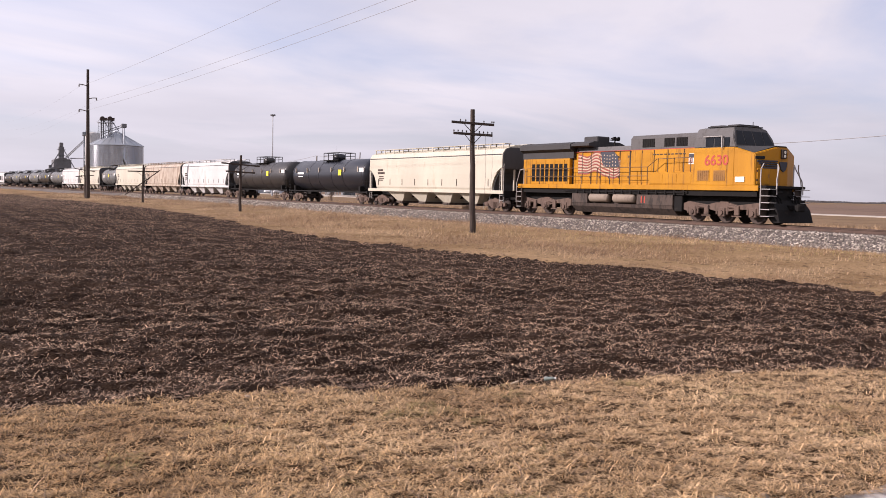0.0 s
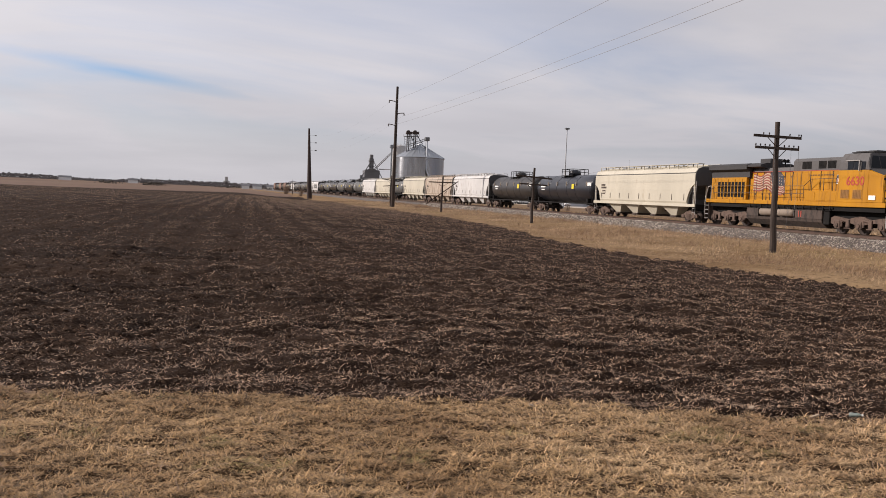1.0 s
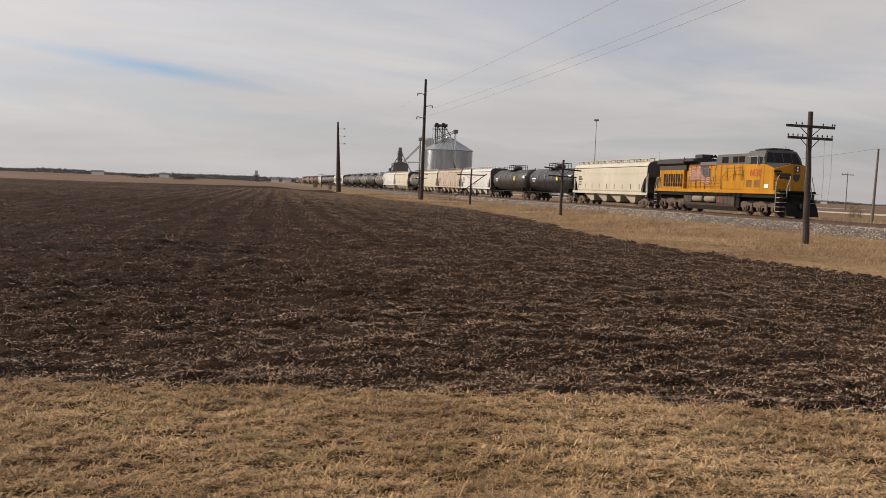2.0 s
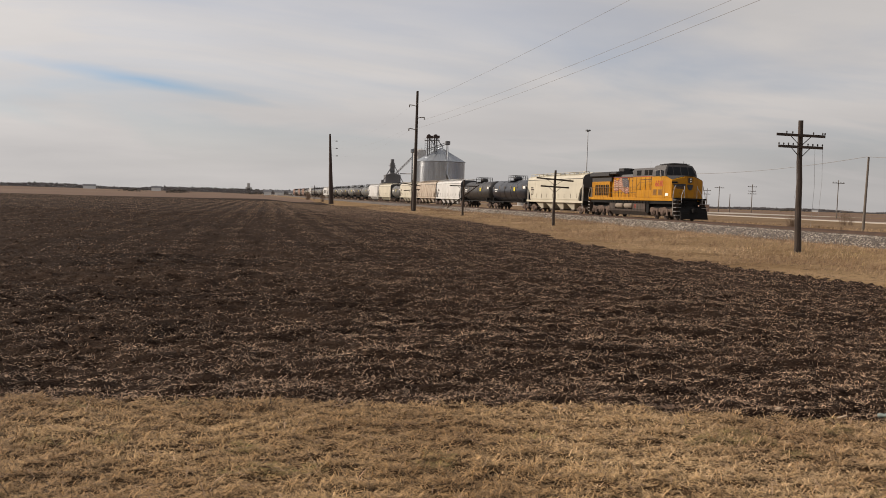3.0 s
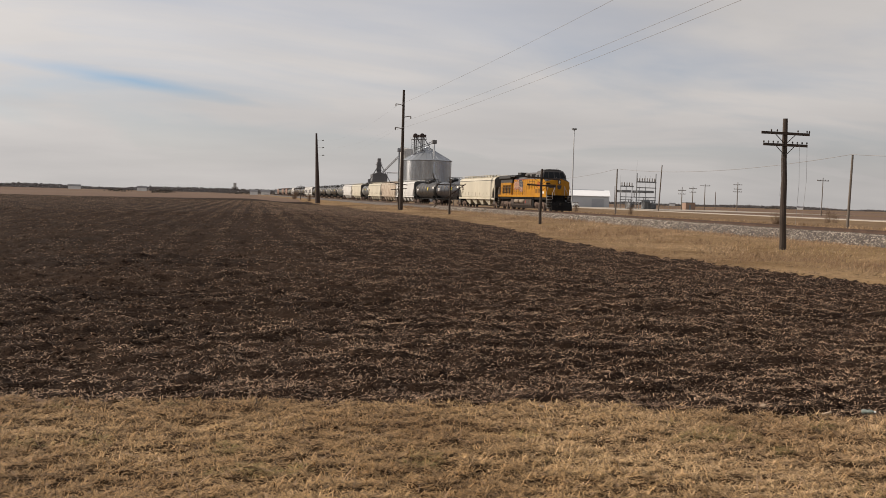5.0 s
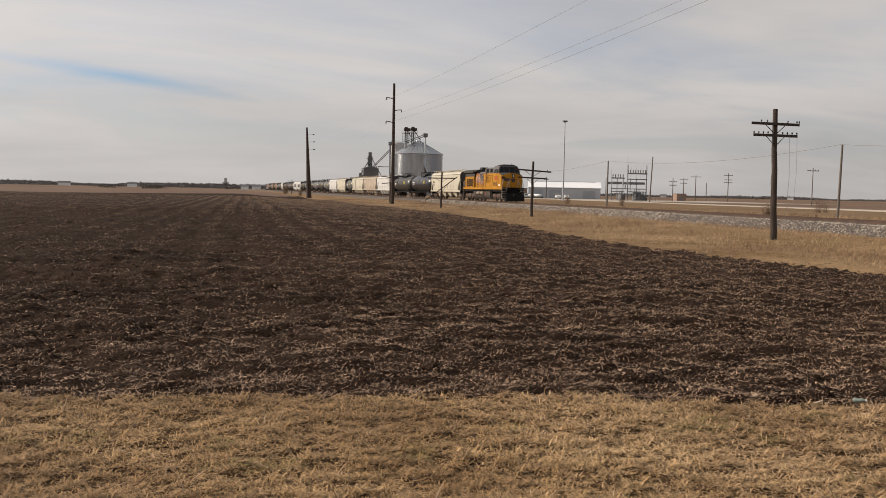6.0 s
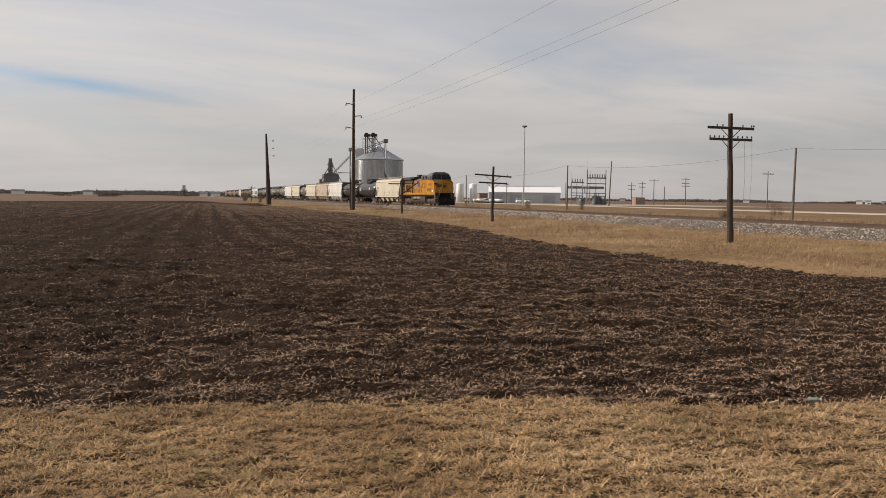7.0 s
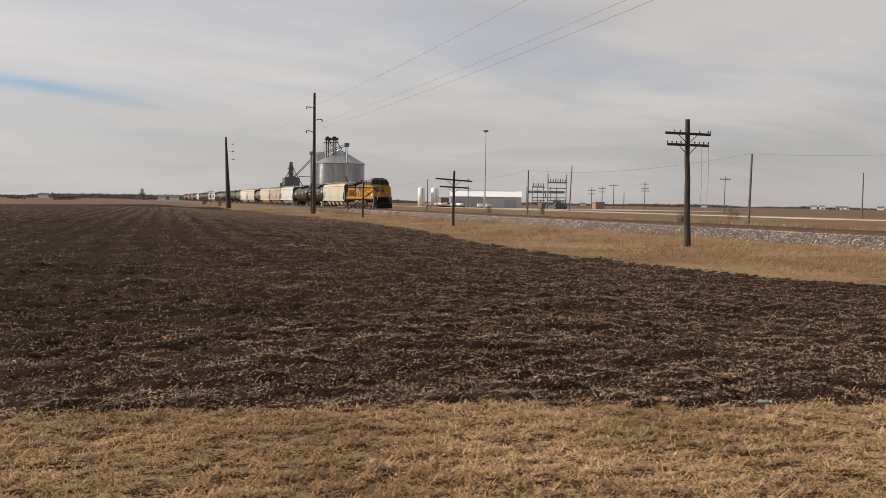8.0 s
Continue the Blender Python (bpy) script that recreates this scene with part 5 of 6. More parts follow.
def corner_pole():
    x, y = 24.6, 257.0
    z = float(land(x, y))
    root = thing("steel_power_pole", "dark tapered steel power pole standing at the field edge", "utility pole", "", pose(x, y, z, 0, -2.3))
    bm = nb()
    rod(bm, (0, 0, -0.3), (0, 0, 19.4), 0.72, 0.24, 16)
    part("pole", bm, M_DARKPOLE, root)
    for h in (17.5, 15.5, 13.4):
        bm = nb()
        rod(bm, (0.25, -0.1, h), (1.5, -0.6, h - 0.1), 0.02, 0.02, 6)
        for k in range(5):
            u = 1.5 + 0.1 * k
            rod(bm, (u, -0.6 - 0.05 * k, h - 0.1), (u + 0.06, -0.62 - 0.05 * k, h - 0.1), 0.13, 0.13, 8)
        part("insulator_string", bm, M_GREYPOLE, root)


corner_pole()


def power_wires():
    for (s, h), near, far in zip(ARMS, (15.6, 14.0, 12.45), (16.6, 14.6, 12.5)):
        bm = nb()
        x = 24.7 + s * 1.12
        catenary(bm, (x, -4, near), (x, 132, h - 0.3), 0.75, 0.012, 40)
        tagged(part("power_wire", bm, M_WIRE), "overhead power line conductor strung between tall poles", "wire", "power line wires")
        bm = nb()
        catenary(bm, (x, 132, h - 0.3), (26.9, 256.3, far), 1.2, 0.005, 24)
        tagged(part("power_wire", bm, M_WIRE), "overhead power line conductor strung between tall poles", "wire", "power line wires")


power_wires()


# ---- line beyond the track ----
def plain_pole(x, y, h, label, lean=0.0, r=0.14, arms=(), mat_=None, group="service poles beyond the track"):
    z = float(land(x, y))
    root = thing("utility_pole", label, "utility pole", group, pose(x, y, z, 0, lean))
    bm = nb()
    rod(bm, (0, 0, -0.4), (0, 0, h), r, r * 0.68, 10)
    part("pole", bm, mat_ or M_GREYPOLE, root)
    for ha, w in arms:
        bm = nb()
        box(bm, -w / 2, w / 2, -0.09, 0.09, ha - 0.09, ha + 0.09)
        arm = part("crossarm", bm, mat_ or M_GREYPOLE, root)
        for u in (-0.45, -0.2, 0.2, 0.45):
            bm = nb()
            lathe(bm, [(0.05, ha + 0.08), (0.09, ha + 0.15), (0.07, ha + 0.3), (0.03, ha + 0.34)], 8, "z", (u * w, 0, 0))
            part("insulator", bm, M_GLASSINS, arm)
    return root


SERVICE = [(60, 26, 7.3), (60, 79.7, 7.35), (60, 135.8, 7.3), (60, 189, 6.8), (60, 243, 6.8)]
for i_, (px, py, ph) in enumerate(SERVICE):
    plain_pole(px, py, ph, "grey wooden pole carrying a single cable", (0.5, 1.4, 0.2, -0.3, 0.4)[i_])


def service_cable():
    for (x0, y0, h0), (x1, y1, h1) in zip(SERVICE, SERVICE[1:]):
        bm = nb()
        catenary(bm, (x0, y0, h0 - 0.25), (x1, y1, h1 - 0.25), 1.0, 0.028, 24)
        tagged(part("service_cable", bm, M_WIRE), "single black cable sagging between grey poles", "wire", "service cables")


service_cable()
plain_pole(128, 137, 8.6, "lone grey wooden pole beside the pale road", 0.3)
plain_pole(158, 221, 10.4, "grey wooden pole with one crossarm", 0.2, arms=((9.6, 3.6),))
for ax, ay, ah, arms_ in ((174, 331, 9.0, ((7.6, 3.4), (6.2, 3.0))), (190, 352, 9.8, ((8.9, 3.6), (7.4, 3.0))), (195, 351, 10.9, ((10.2, 4.4),)), (204, 358, 8.0, ()), (203, 339, 11.8, ((10.8, 4.0), (9.0, 3.4), (7.9, 3.8)))):
    plain_pole(ax, ay, ah, "grey wooden distribution pole with crossarms", 0.0, 0.2, arms_)


# ---- beyond the track: elevator, yard, substation ----
M_GALV = mat("galvanised_steel", (0.25, 0.26, 0.27), (0.38, 0.39, 0.40), 0.20, 0.96, coarse=0.5, fine=2.5, bump=0.04, c3=(0.24, 0.25, 0.26), spot=0.6, stretch=(1, 1, 0.12))
M_GALVROOF = mat("galvanised_roof", (0.30, 0.32, 0.34), (0.38, 0.40, 0.42), 0.36, 0.5, coarse=0.12, fine=2.5, bump=0.05)
M_CONCRETE = mat("pale_concrete", (0.36, 0.35, 0.33), (0.44, 0.42, 0.40), 0.9, coarse=0.1, fine=1.0, bump=0.1, c3=(0.28, 0.27, 0.26))
M_OLDTIN = mat("old_grey_tin", (0.12, 0.12, 0.125), (0.17, 0.17, 0.175), 0.7, 0.3, coarse=0.2, fine=1.5, bump=0.1, c3=(0.08, 0.075, 0.075))
M_WALL = mat("pale_metal_wall", (0.36, 0.38, 0.41), (0.42, 0.44, 0.47), 0.6, 0.1, coarse=0.1, fine=2, bump=0.05)
M_WHITEROOF = mat("white_metal_roof", (0.74, 0.75, 0.76), (0.80, 0.80, 0.80), 0.5, coarse=0.1, fine=2, bump=0.05)
M_SHEDDOOR = mat("shed_door", (0.28, 0.30, 0.33), (0.33, 0.35, 0.38), 0.6, coarse=0.3, fine=3, bump=0.1)
M_TANKWHITE = mat("tank_white", (0.60, 0.60, 0.59), (0.68, 0.68, 0.67), 0.4, coarse=0.2, fine=2, bump=0.03)
M_BROWNBOX = mat("brown_siding", (0.20, 0.13, 0.095), (0.26, 0.17, 0.125), 0.8, coarse=0.3, fine=3, bump=0.2)
M_SUBSTEEL = mat("substation_steel", (0.13, 0.135, 0.14), (0.19, 0.195, 0.20), 0.6, 0.3, coarse=0.5, fine=4, bump=0.1)
# tree brown lifted to grey: distance haze is mixed into the colour
M_TREE = mat("hazy_far_trees", (0.085, 0.081, 0.083), (0.108, 0.101, 0.100), 0.95, coarse=0.01, fine=0.2, island=0.1, bump=0, spec=0.1)
M_EVERGREEN = mat("dark_shelterbelt", (0.050, 0.044, 0.038), (0.075, 0.066, 0.055), 0.95, coarse=0.02, fine=0.3, island=0.3, bump=0, spec=0.1)
M_TWIG = mat("dry_twigs", (0.13, 0.085, 0.055), (0.19, 0.13, 0.085), 0.9, coarse=1, fine=10, bump=0)
M_MASTSTEEL = mat("mast_steel", (0.34, 0.35, 0.36), (0.42, 0.43, 0.44), 0.5, 0.5, fine=5, bump=0)
M_TYRE = mat("tyre", (0.02, 0.02, 0.02), (0.03, 0.03, 0.03), 0.9, bump=0)


def gz(x, y):
    return float(land(x, y))


def grain_bin():
    x, y, r, eave, peak = 94.7, 440.0, 12.0, 19.8, 26.4
    z = gz(x, y)
    root = thing("grain_bin", "large round corrugated galvanised steel grain bin with a conical roof", "grain bin", m=pose(x, y, z))
    bm = nb()
    prof, n = [(0.2, 0.0)], 264
    for i in range(n + 1):
        prof.append((r + 0.028 * math.sin(2 * math.pi * (i + 0.5) / 4), eave * i / n))
    lathe(bm, prof + [(0.3, eave + 0.01)], 64, "z")
    part("wall", bm, M_GALV, root)
    bm = nb()
    lathe(bm, [(r + 0.35, eave - 0.1), (r + 0.35, eave + 0.06), (1.4, peak - 0.4), (1.3, peak), (0.2, peak + 0.3)], 48, "z", smooth=False)
    roof = part("roof", bm, M_GALVROOF, root)
    for i in range(24):
        a = 2 * math.pi * i / 24
        bm = nb()
        rod(bm, ((r + 0.3) * math.cos(a), (r + 0.3) * math.sin(a), eave + 0.1), (1.4 * math.cos(a), 1.4 * math.sin(a), peak - 0.3), 0.09, 0.07, 5)
        part("roof_rib", bm, M_GALVROOF, roof)
    # spout down the front
    bm = nb()
    pipe(bm, [(1.6, -7.5, 28.6), (1.2, -11.0, 21.5), (0.8, -12.6, 13.5), (3.0, -13.2, 8.0)], 0.42, 10)
    part("spout", bm, M_GALVROOF, root)
    bm = nb()
    box(bm, 1.6, 5.2, -15.0, -12.2, 4.4, 7.2, 0.1)
    prism(bm, [(1.6, 7.2), (3.4, 9.0), (5.2, 7.2)], "y", -15.0, -12.2)
    for sx in (1.8, 5.0):
        rod(bm, (sx, -14.8, 0), (sx, -14.8, 4.4), 0.12)
    part("dust_hopper", bm, M_OLDTIN, root)
    bm = nb()
    rod(bm, (1.6, -7.5, 22.0), (1.6, -7.5, 28.0), 0.5, 0.5, 8)
    box(bm, 0.6, 2.8, -8.6, -6.4, 27.8, 29.6, 0.2)
    part("distributor_head", bm, M_OLDTIN, root)
    bm = nb()
    a, b = Vector((-7.0, -2, 24.6)), Vector((2.0, -7.2, 28.4))
    for o in (Vector((0, 0, 0)), Vector((0, 0, 0.9))):
        rod(bm, a + o, b + o, 0.16, 0.16, 6)
    for i in range(9):
        p = a.lerp(b, i / 8)
        rod(bm, p, p + Vector((0, 0, 0.9)), 0.06, 0.06, 5)
    part("catwalk", bm, M_OLDTIN, root)


def tall_silo():
    x, y, r, h = 88.5, 461.0, 3.3, 26.0
    root = thing("silo", "tall narrow pale steel silo behind the grain bin", "silo", m=pose(x, y, gz(x, y)))
    bm = nb()
    lathe(bm, [(0.2, 0), (r, 0), (r, h), (r - 0.2, h + 0.2), (0.3, h + 0.8)], 32, "z")
    part("wall", bm, M_CONCRETE, root)
    for i in range(12):
        a = 2 * math.pi * i / 12
        bm = nb()
        rod(bm, (r * math.cos(a), r * math.sin(a), h), (r * math.cos(a), r * math.sin(a), h + 1.3), 0.05, 0.05, 5)
        part("railing_post", bm, M_OLDTIN, root)


def bucket_elevator(px, py, h, base):
    z = gz(px, py)
    root = thing("bucket_elevator", "steel bucket elevator leg with a motor head and platform", "grain elevator leg", "elevator legs beside the bin", pose(px, py, z))
    bm = nb()
    for s in (-0.45, 0.45):
        box(bm, s - 0.24, s + 0.24, -0.3, 0.3, 0, h - 1.5)
    part("casing", bm, M_OLDTIN, root)
    bm = nb()
    lathe(bm, [(0.2, -0.6), (1.0, -0.6), (1.0, 0.6), (0.2, 0.6)], 16, "y", (0, 0, h - 1.3))
    box(bm, -1.1, 1.9, -0.8, 0.8, h - 2.2, h - 1.4, 0.1)
    box(bm, 1.1, 2.0, -0.6, 0.6, h - 1.5, h - 0.9, 0.1)
    part("head", bm, M_DARKPOLE, root, "dark drive head and motor")
    bm = nb()
    box(bm, -1.9, 1.9, -1.6, 1.6, h - 3.4, h - 3.2)
    for sx in (-1.9, 0, 1.9):
        for sy in (-1.6, 1.6):
            rod(bm, (sx, sy, h - 3.3), (sx, sy, h - 2.2), 0.05, 0.05, 5)
    part("platform", bm, M_OLDTIN, root)
    bm = nb()
    rod(bm, (0.9, 0, h - 2.4), (3.2, -3.0, base), 0.25, 0.25, 8)
    for k in range(4):
        zz = base + (h - 4 - base) * k / 4
        rod(bm, (-1.5, 1.2, zz), (1.5, 1.2, zz + (h - 4 - base) / 4), 0.07, 0.07, 5)
    for sx in (-1.5, 1.5):
        rod(bm, (sx, 1.2, 0), (sx, 1.2, h - 3.3), 0.1, 0.1, 6)
    part("spout", bm, M_GALV, root)


def old_elevator():
    x, y = 83.0, 513.0
    root = thing("old_elevator", "old grey tin-clad grain elevator with a head house and sloping conveyor", "grain elevator", m=pose(x, y, gz(x, y)))
    bm = nb()
    box(bm, -4.2, 4.2, -4, 4, 0, 14.0)
    prism(bm, [(-4.4, 14.0), (0, 15.6), (4.4, 14.0)], "y", -4.2, 4.2)
    part("house", bm, M_OLDTIN, root)
    bm = nb()
    prism(bm, [(-8.5, 0), (-8.5, 8.5), (-4.2, 10.5), (-4.2, 0)], "y", -5, 3.5)
    box(bm, 4.2, 14.0, -6, 2, 0, 6.5)
    part("annexe", bm, M_OLDTIN, root)
    bm = nb()
    box(bm, -1.3, 1.1, -1.2, 1.2, 15.0, 21.0)
    box(bm, -1.0, 0.8, -1.0, 1.0, 21.0, 23.2, 0.2)
    rod(bm, (-1.2, -1, 18), (-5.5, -3, 11), 0.3)
    rod(bm, (1.0, -1, 19.5), (6.0, -3, 10), 0.22)
    for z in (16.5, 19.5):
        box(bm, -1.9, 1.7, -1.8, 1.8, z, z + 0.2)
    part("head_tower", bm, M_OLDTIN, root)
    bm = nb()
    box(bm, -6.6, -5.2, -3.6, -2.2, 8.5, 11.4, 0.1)
    part("spout_box", bm, M_OLDTIN, root)
    for i in range(6):
        bm = nb()
        rod(bm, (-4.2 + i * 1.68, -4.22, 14.0), (-4.2 + i * 1.68, -4.22, 15.1), 0.06, 0.06, 5)
        part("railing_post", bm, M_OLDTIN, root)
    bm = nb()
    a, b = Vector((1.5, -2, 15.0)), Vector((11.5, -20, 28.0))
    for o in (-0.5, 0.5):
        rod(bm, a + Vector((0, 0, o)), b + Vector((0, 0, o)), 0.18, 0.18, 6)
    for i in range(12):
        p, q = a.lerp(b, i / 12), a.lerp(b, (i + 1) / 12)
        rod(bm, p + Vector((0, 0, -0.5)), q + Vector((0, 0, 0.5)), 0.08, 0.08, 5)
    rod(bm, (4.2, -2, 15.2), (12.0, -20, 15.0), 0.3, 0.3, 6)
    part("conveyor", bm, M_OLDTIN, root)


def dryer_column():
    root = thing("dryer_column", "slim grey steel column tower beside the silo", "tower", m=pose(84.2, 458.0, gz(84, 458)))
    bm = nb()
    rod(bm, (0, 0, 0), (0, 0, 25.0), 0.45, 0.45, 10)
    box(bm, -1.0, 1.0, -1.0, 1.0, 24.6, 26.4, 0.2)
    part("column", bm, M_GALV, root)
    bm = nb()
    for i in range(20):
        rod(bm, (-0.25, -0.5, 1 + i * 1.2), (0.25, -0.5, 1 + i * 1.2), 0.03, 0.03, 4)
    part("ladder", bm, M_GALV, root)


grain_bin()
tall_silo()
bucket_elevator(88.0, 437.0, 33.0, 25.5)
bucket_elevator(91.4, 437.5, 33.2, 26.5)
old_elevator()
dryer_column()


def metal_shed():
    root = thing("metal_shed", "long pale metal farm shed with a white roof and roller doors", "shed", m=pose(123.2, 357.0, gz(130, 356), 0, 0, -20))
    bm = nb()
    box(bm, 0, 29, 0, 15, 0, 4.5)
    part("wall", bm, M_WALL, root)
    bm = nb()
    prism(bm, [(-0.4, 4.4), (-0.4, 4.6), (7.5, 7.0), (15.4, 4.6), (15.4, 4.4)], "x", -0.4, 29.4)
    roof = part("roof", bm, M_WHITEROOF, root)
    bm = nb()
    prism(bm, [(7.2, 7.0), (7.5, 7.25), (7.8, 7.0)], "x", 2, 27)
    part("ridge_vent", bm, M_WALL, roof)
    for x0, w, h in ((2.2, 3.6, 3.6), (8.4, 4.6, 3.6), (22.0, 5.0, 3.4)):
        bm = nb()
        box(bm, x0, x0 + w, -0.07, 0.02, 0, h)
        for k in range(6):
            box(bm, x0, x0 + w, -0.10, -0.06, h * k / 6, h * k / 6 + 0.08)
        part("door", bm, M_SHEDDOOR, root, "grey roller door")
    for i in range(28):
        bm = nb()
        box(bm, 0.5 + i, 0.56 + i, -0.05, 0.0, 3.7, 4.4)
        part("cladding_rib", bm, M_WALL, root)


def storage_tank(x, y, h, r):
    root = thing("storage_tank", "tall white vertical storage tank", "tank", "white tanks beside the shed", pose(x, y, gz(x, y)))
    bm = nb()
    lathe(bm, [(0.1, 0), (r, 0), (r, h), (r * 0.7, h + 0.35), (0.1, h + 0.5)], 28, "z")
    part("shell", bm, M_TANKWHITE, root)
    bm = nb()
    for s in (-0.22, 0.22):
        rod(bm, (s, -r - 0.08, 0.3), (s, -r - 0.08, h), 0.03, 0.03, 5)
    for i in range(18):
        rod(bm, (-0.22, -r - 0.08, 0.5 + i * 0.4), (0.22, -r - 0.08, 0.5 + i * 0.4), 0.02, 0.02, 4)
    part("ladder", bm, M_GALV, root)


def nurse_tank(x, y, turn):
    root = thing("nurse_tank", "small white horizontal nurse tank on a wheeled frame", "tank", "small tanks parked in the yard", pose(x, y, gz(x, y), 0, 0, turn))
    bm = nb()
    prof = [(0.05, -1.7), (0.45, -1.62), (0.62, -1.4), (0.62, 1.4), (0.45, 1.62), (0.05, 1.7)]
    lathe(bm, prof, 16, "x", (0, 0, 1.15))
    part("tank", bm, M_TANKWHITE, root)
    bm = nb()
    box(bm, -1.9, 1.6, -0.4, 0.4, 0.45, 0.58)
    part("frame", bm, M_SUBSTEEL, root)
    for wx in (-1.1, 1.1):
        for wy in (-0.75, 0.75):
            bm = nb()
            lathe(bm, [(0.1, wy - 0.1), (0.36, wy - 0.1), (0.36, wy + 0.1), (0.1, wy + 0.1)], 14, "y", (wx, 0, 0.36))
            part("wheel", bm, M_TYRE, root)


def pickup_truck(x, y, turn, label):
    root = thing("pickup_truck", label, "truck", "vehicles parked by the shed", pose(x, y, gz(x, y), 0, 0, turn))
    bm = nb()
    prism(bm, [(-2.7, 0.5), (-2.7, 1.15), (-0.6, 1.15), (-0.4, 1.25), (0.1, 1.9), (1.4, 1.9), (1.6, 1.15), (2.7, 1.1), (2.7, 0.5)][::-1], "y", -0.95, 0.95)
    bmesh.ops.bevel(bm, geom=bm.edges[:], offset=0.06, segments=1, affect="EDGES")
    body = part("body", bm, M_TANKWHITE, root)
    bm = nb()
    box(bm, -0.15, 1.25, -0.965, 0.965, 1.3, 1.78, 0.05)
    part("window", bm, M_GLASS, body, "dark side windows")
    for wx in (-1.7, 1.7):
        for wy in (-0.85, 0.85):
            bm = nb()
            lathe(bm, [(0.1, wy - 0.12), (0.38, wy - 0.12), (0.38, wy + 0.12), (0.1, wy + 0.12)], 16, "y", (wx, 0, 0.38))
            part("wheel", bm, M_TYRE, root)


metal_shed()
storage_tank(116.3, 375, 7.8, 1.6)
storage_tank(122.2, 375, 7.8, 1.7)
rt = random.Random(8)
for i_ in range(9):
    nurse_tank(112.2 + i_ * 1.75 + rt.uniform(-0.3, 0.3), 350 + rt.uniform(-2, 2), rt.uniform(60, 120))
pickup_truck(126.2, 331, 75, "white pickup truck parked beside the light mast")
pickup_truck(130.4, 333, 80, "white pickup truck parked near the shed doors")
pickup_truck(119.5, 352, 10, "white pickup truck parked beside the nurse tanks")


def brown_hut(x, y, w, d, h, label):
    root = thing("equipment_hut", label, "hut", "", pose(x, y, gz(x, y)))
    bm = nb()
    box(bm, 0, w, 0, d, 0, h, 0.03)
    part("wall", bm, M_BROWNBOX, root)
    bm = nb()
    box(bm, -0.15, w + 0.15, -0.15, d + 0.15, h, h + 0.15, 0.03)
    part("roof", bm, M_OLDTIN, root)
    bm = nb()
    box(bm, w * 0.35, w * 0.35 + 0.9, -0.05, 0.01, 0.05, 2.05)
    part("door", bm, M_SUBSTEEL, root)


brown_hut(126.0, 378, 3.8, 4, 4.0, "brown sided hut behind the white tanks")
brown_hut(181.2, 341, 4.2, 3.2, 2.9, "brown sided equipment hut in the substation yard")


def light_mast():
    x, y = 93.3, 241.0
    root = thing("light_mast", "tall grey steel light mast with a ring of floodlights", "light mast", m=pose(x, y, gz(x, y)))
    bm = nb()
    rod(bm, (0, 0, 0), (0, 0, 21.9), 0.24, 0.11, 12)
    part("pole", bm, M_MASTSTEEL, root)
    for i in range(5):
        a = 2 * math.pi * i / 5
        bm = nb()
        rod(bm, (0, 0, 21.6), (0.5 * math.cos(a), 0.5 * math.sin(a), 21.9), 0.04, 0.04, 5)
        box(bm, 0.5 * math.cos(a) - 0.2, 0.5 * math.cos(a) + 0.2, 0.5 * math.sin(a) - 0.2, 0.5 * math.sin(a) + 0.2, 21.85, 22.25, 0.04)
        part("floodlight", bm, M_SUBSTEEL, root)


light_mast()


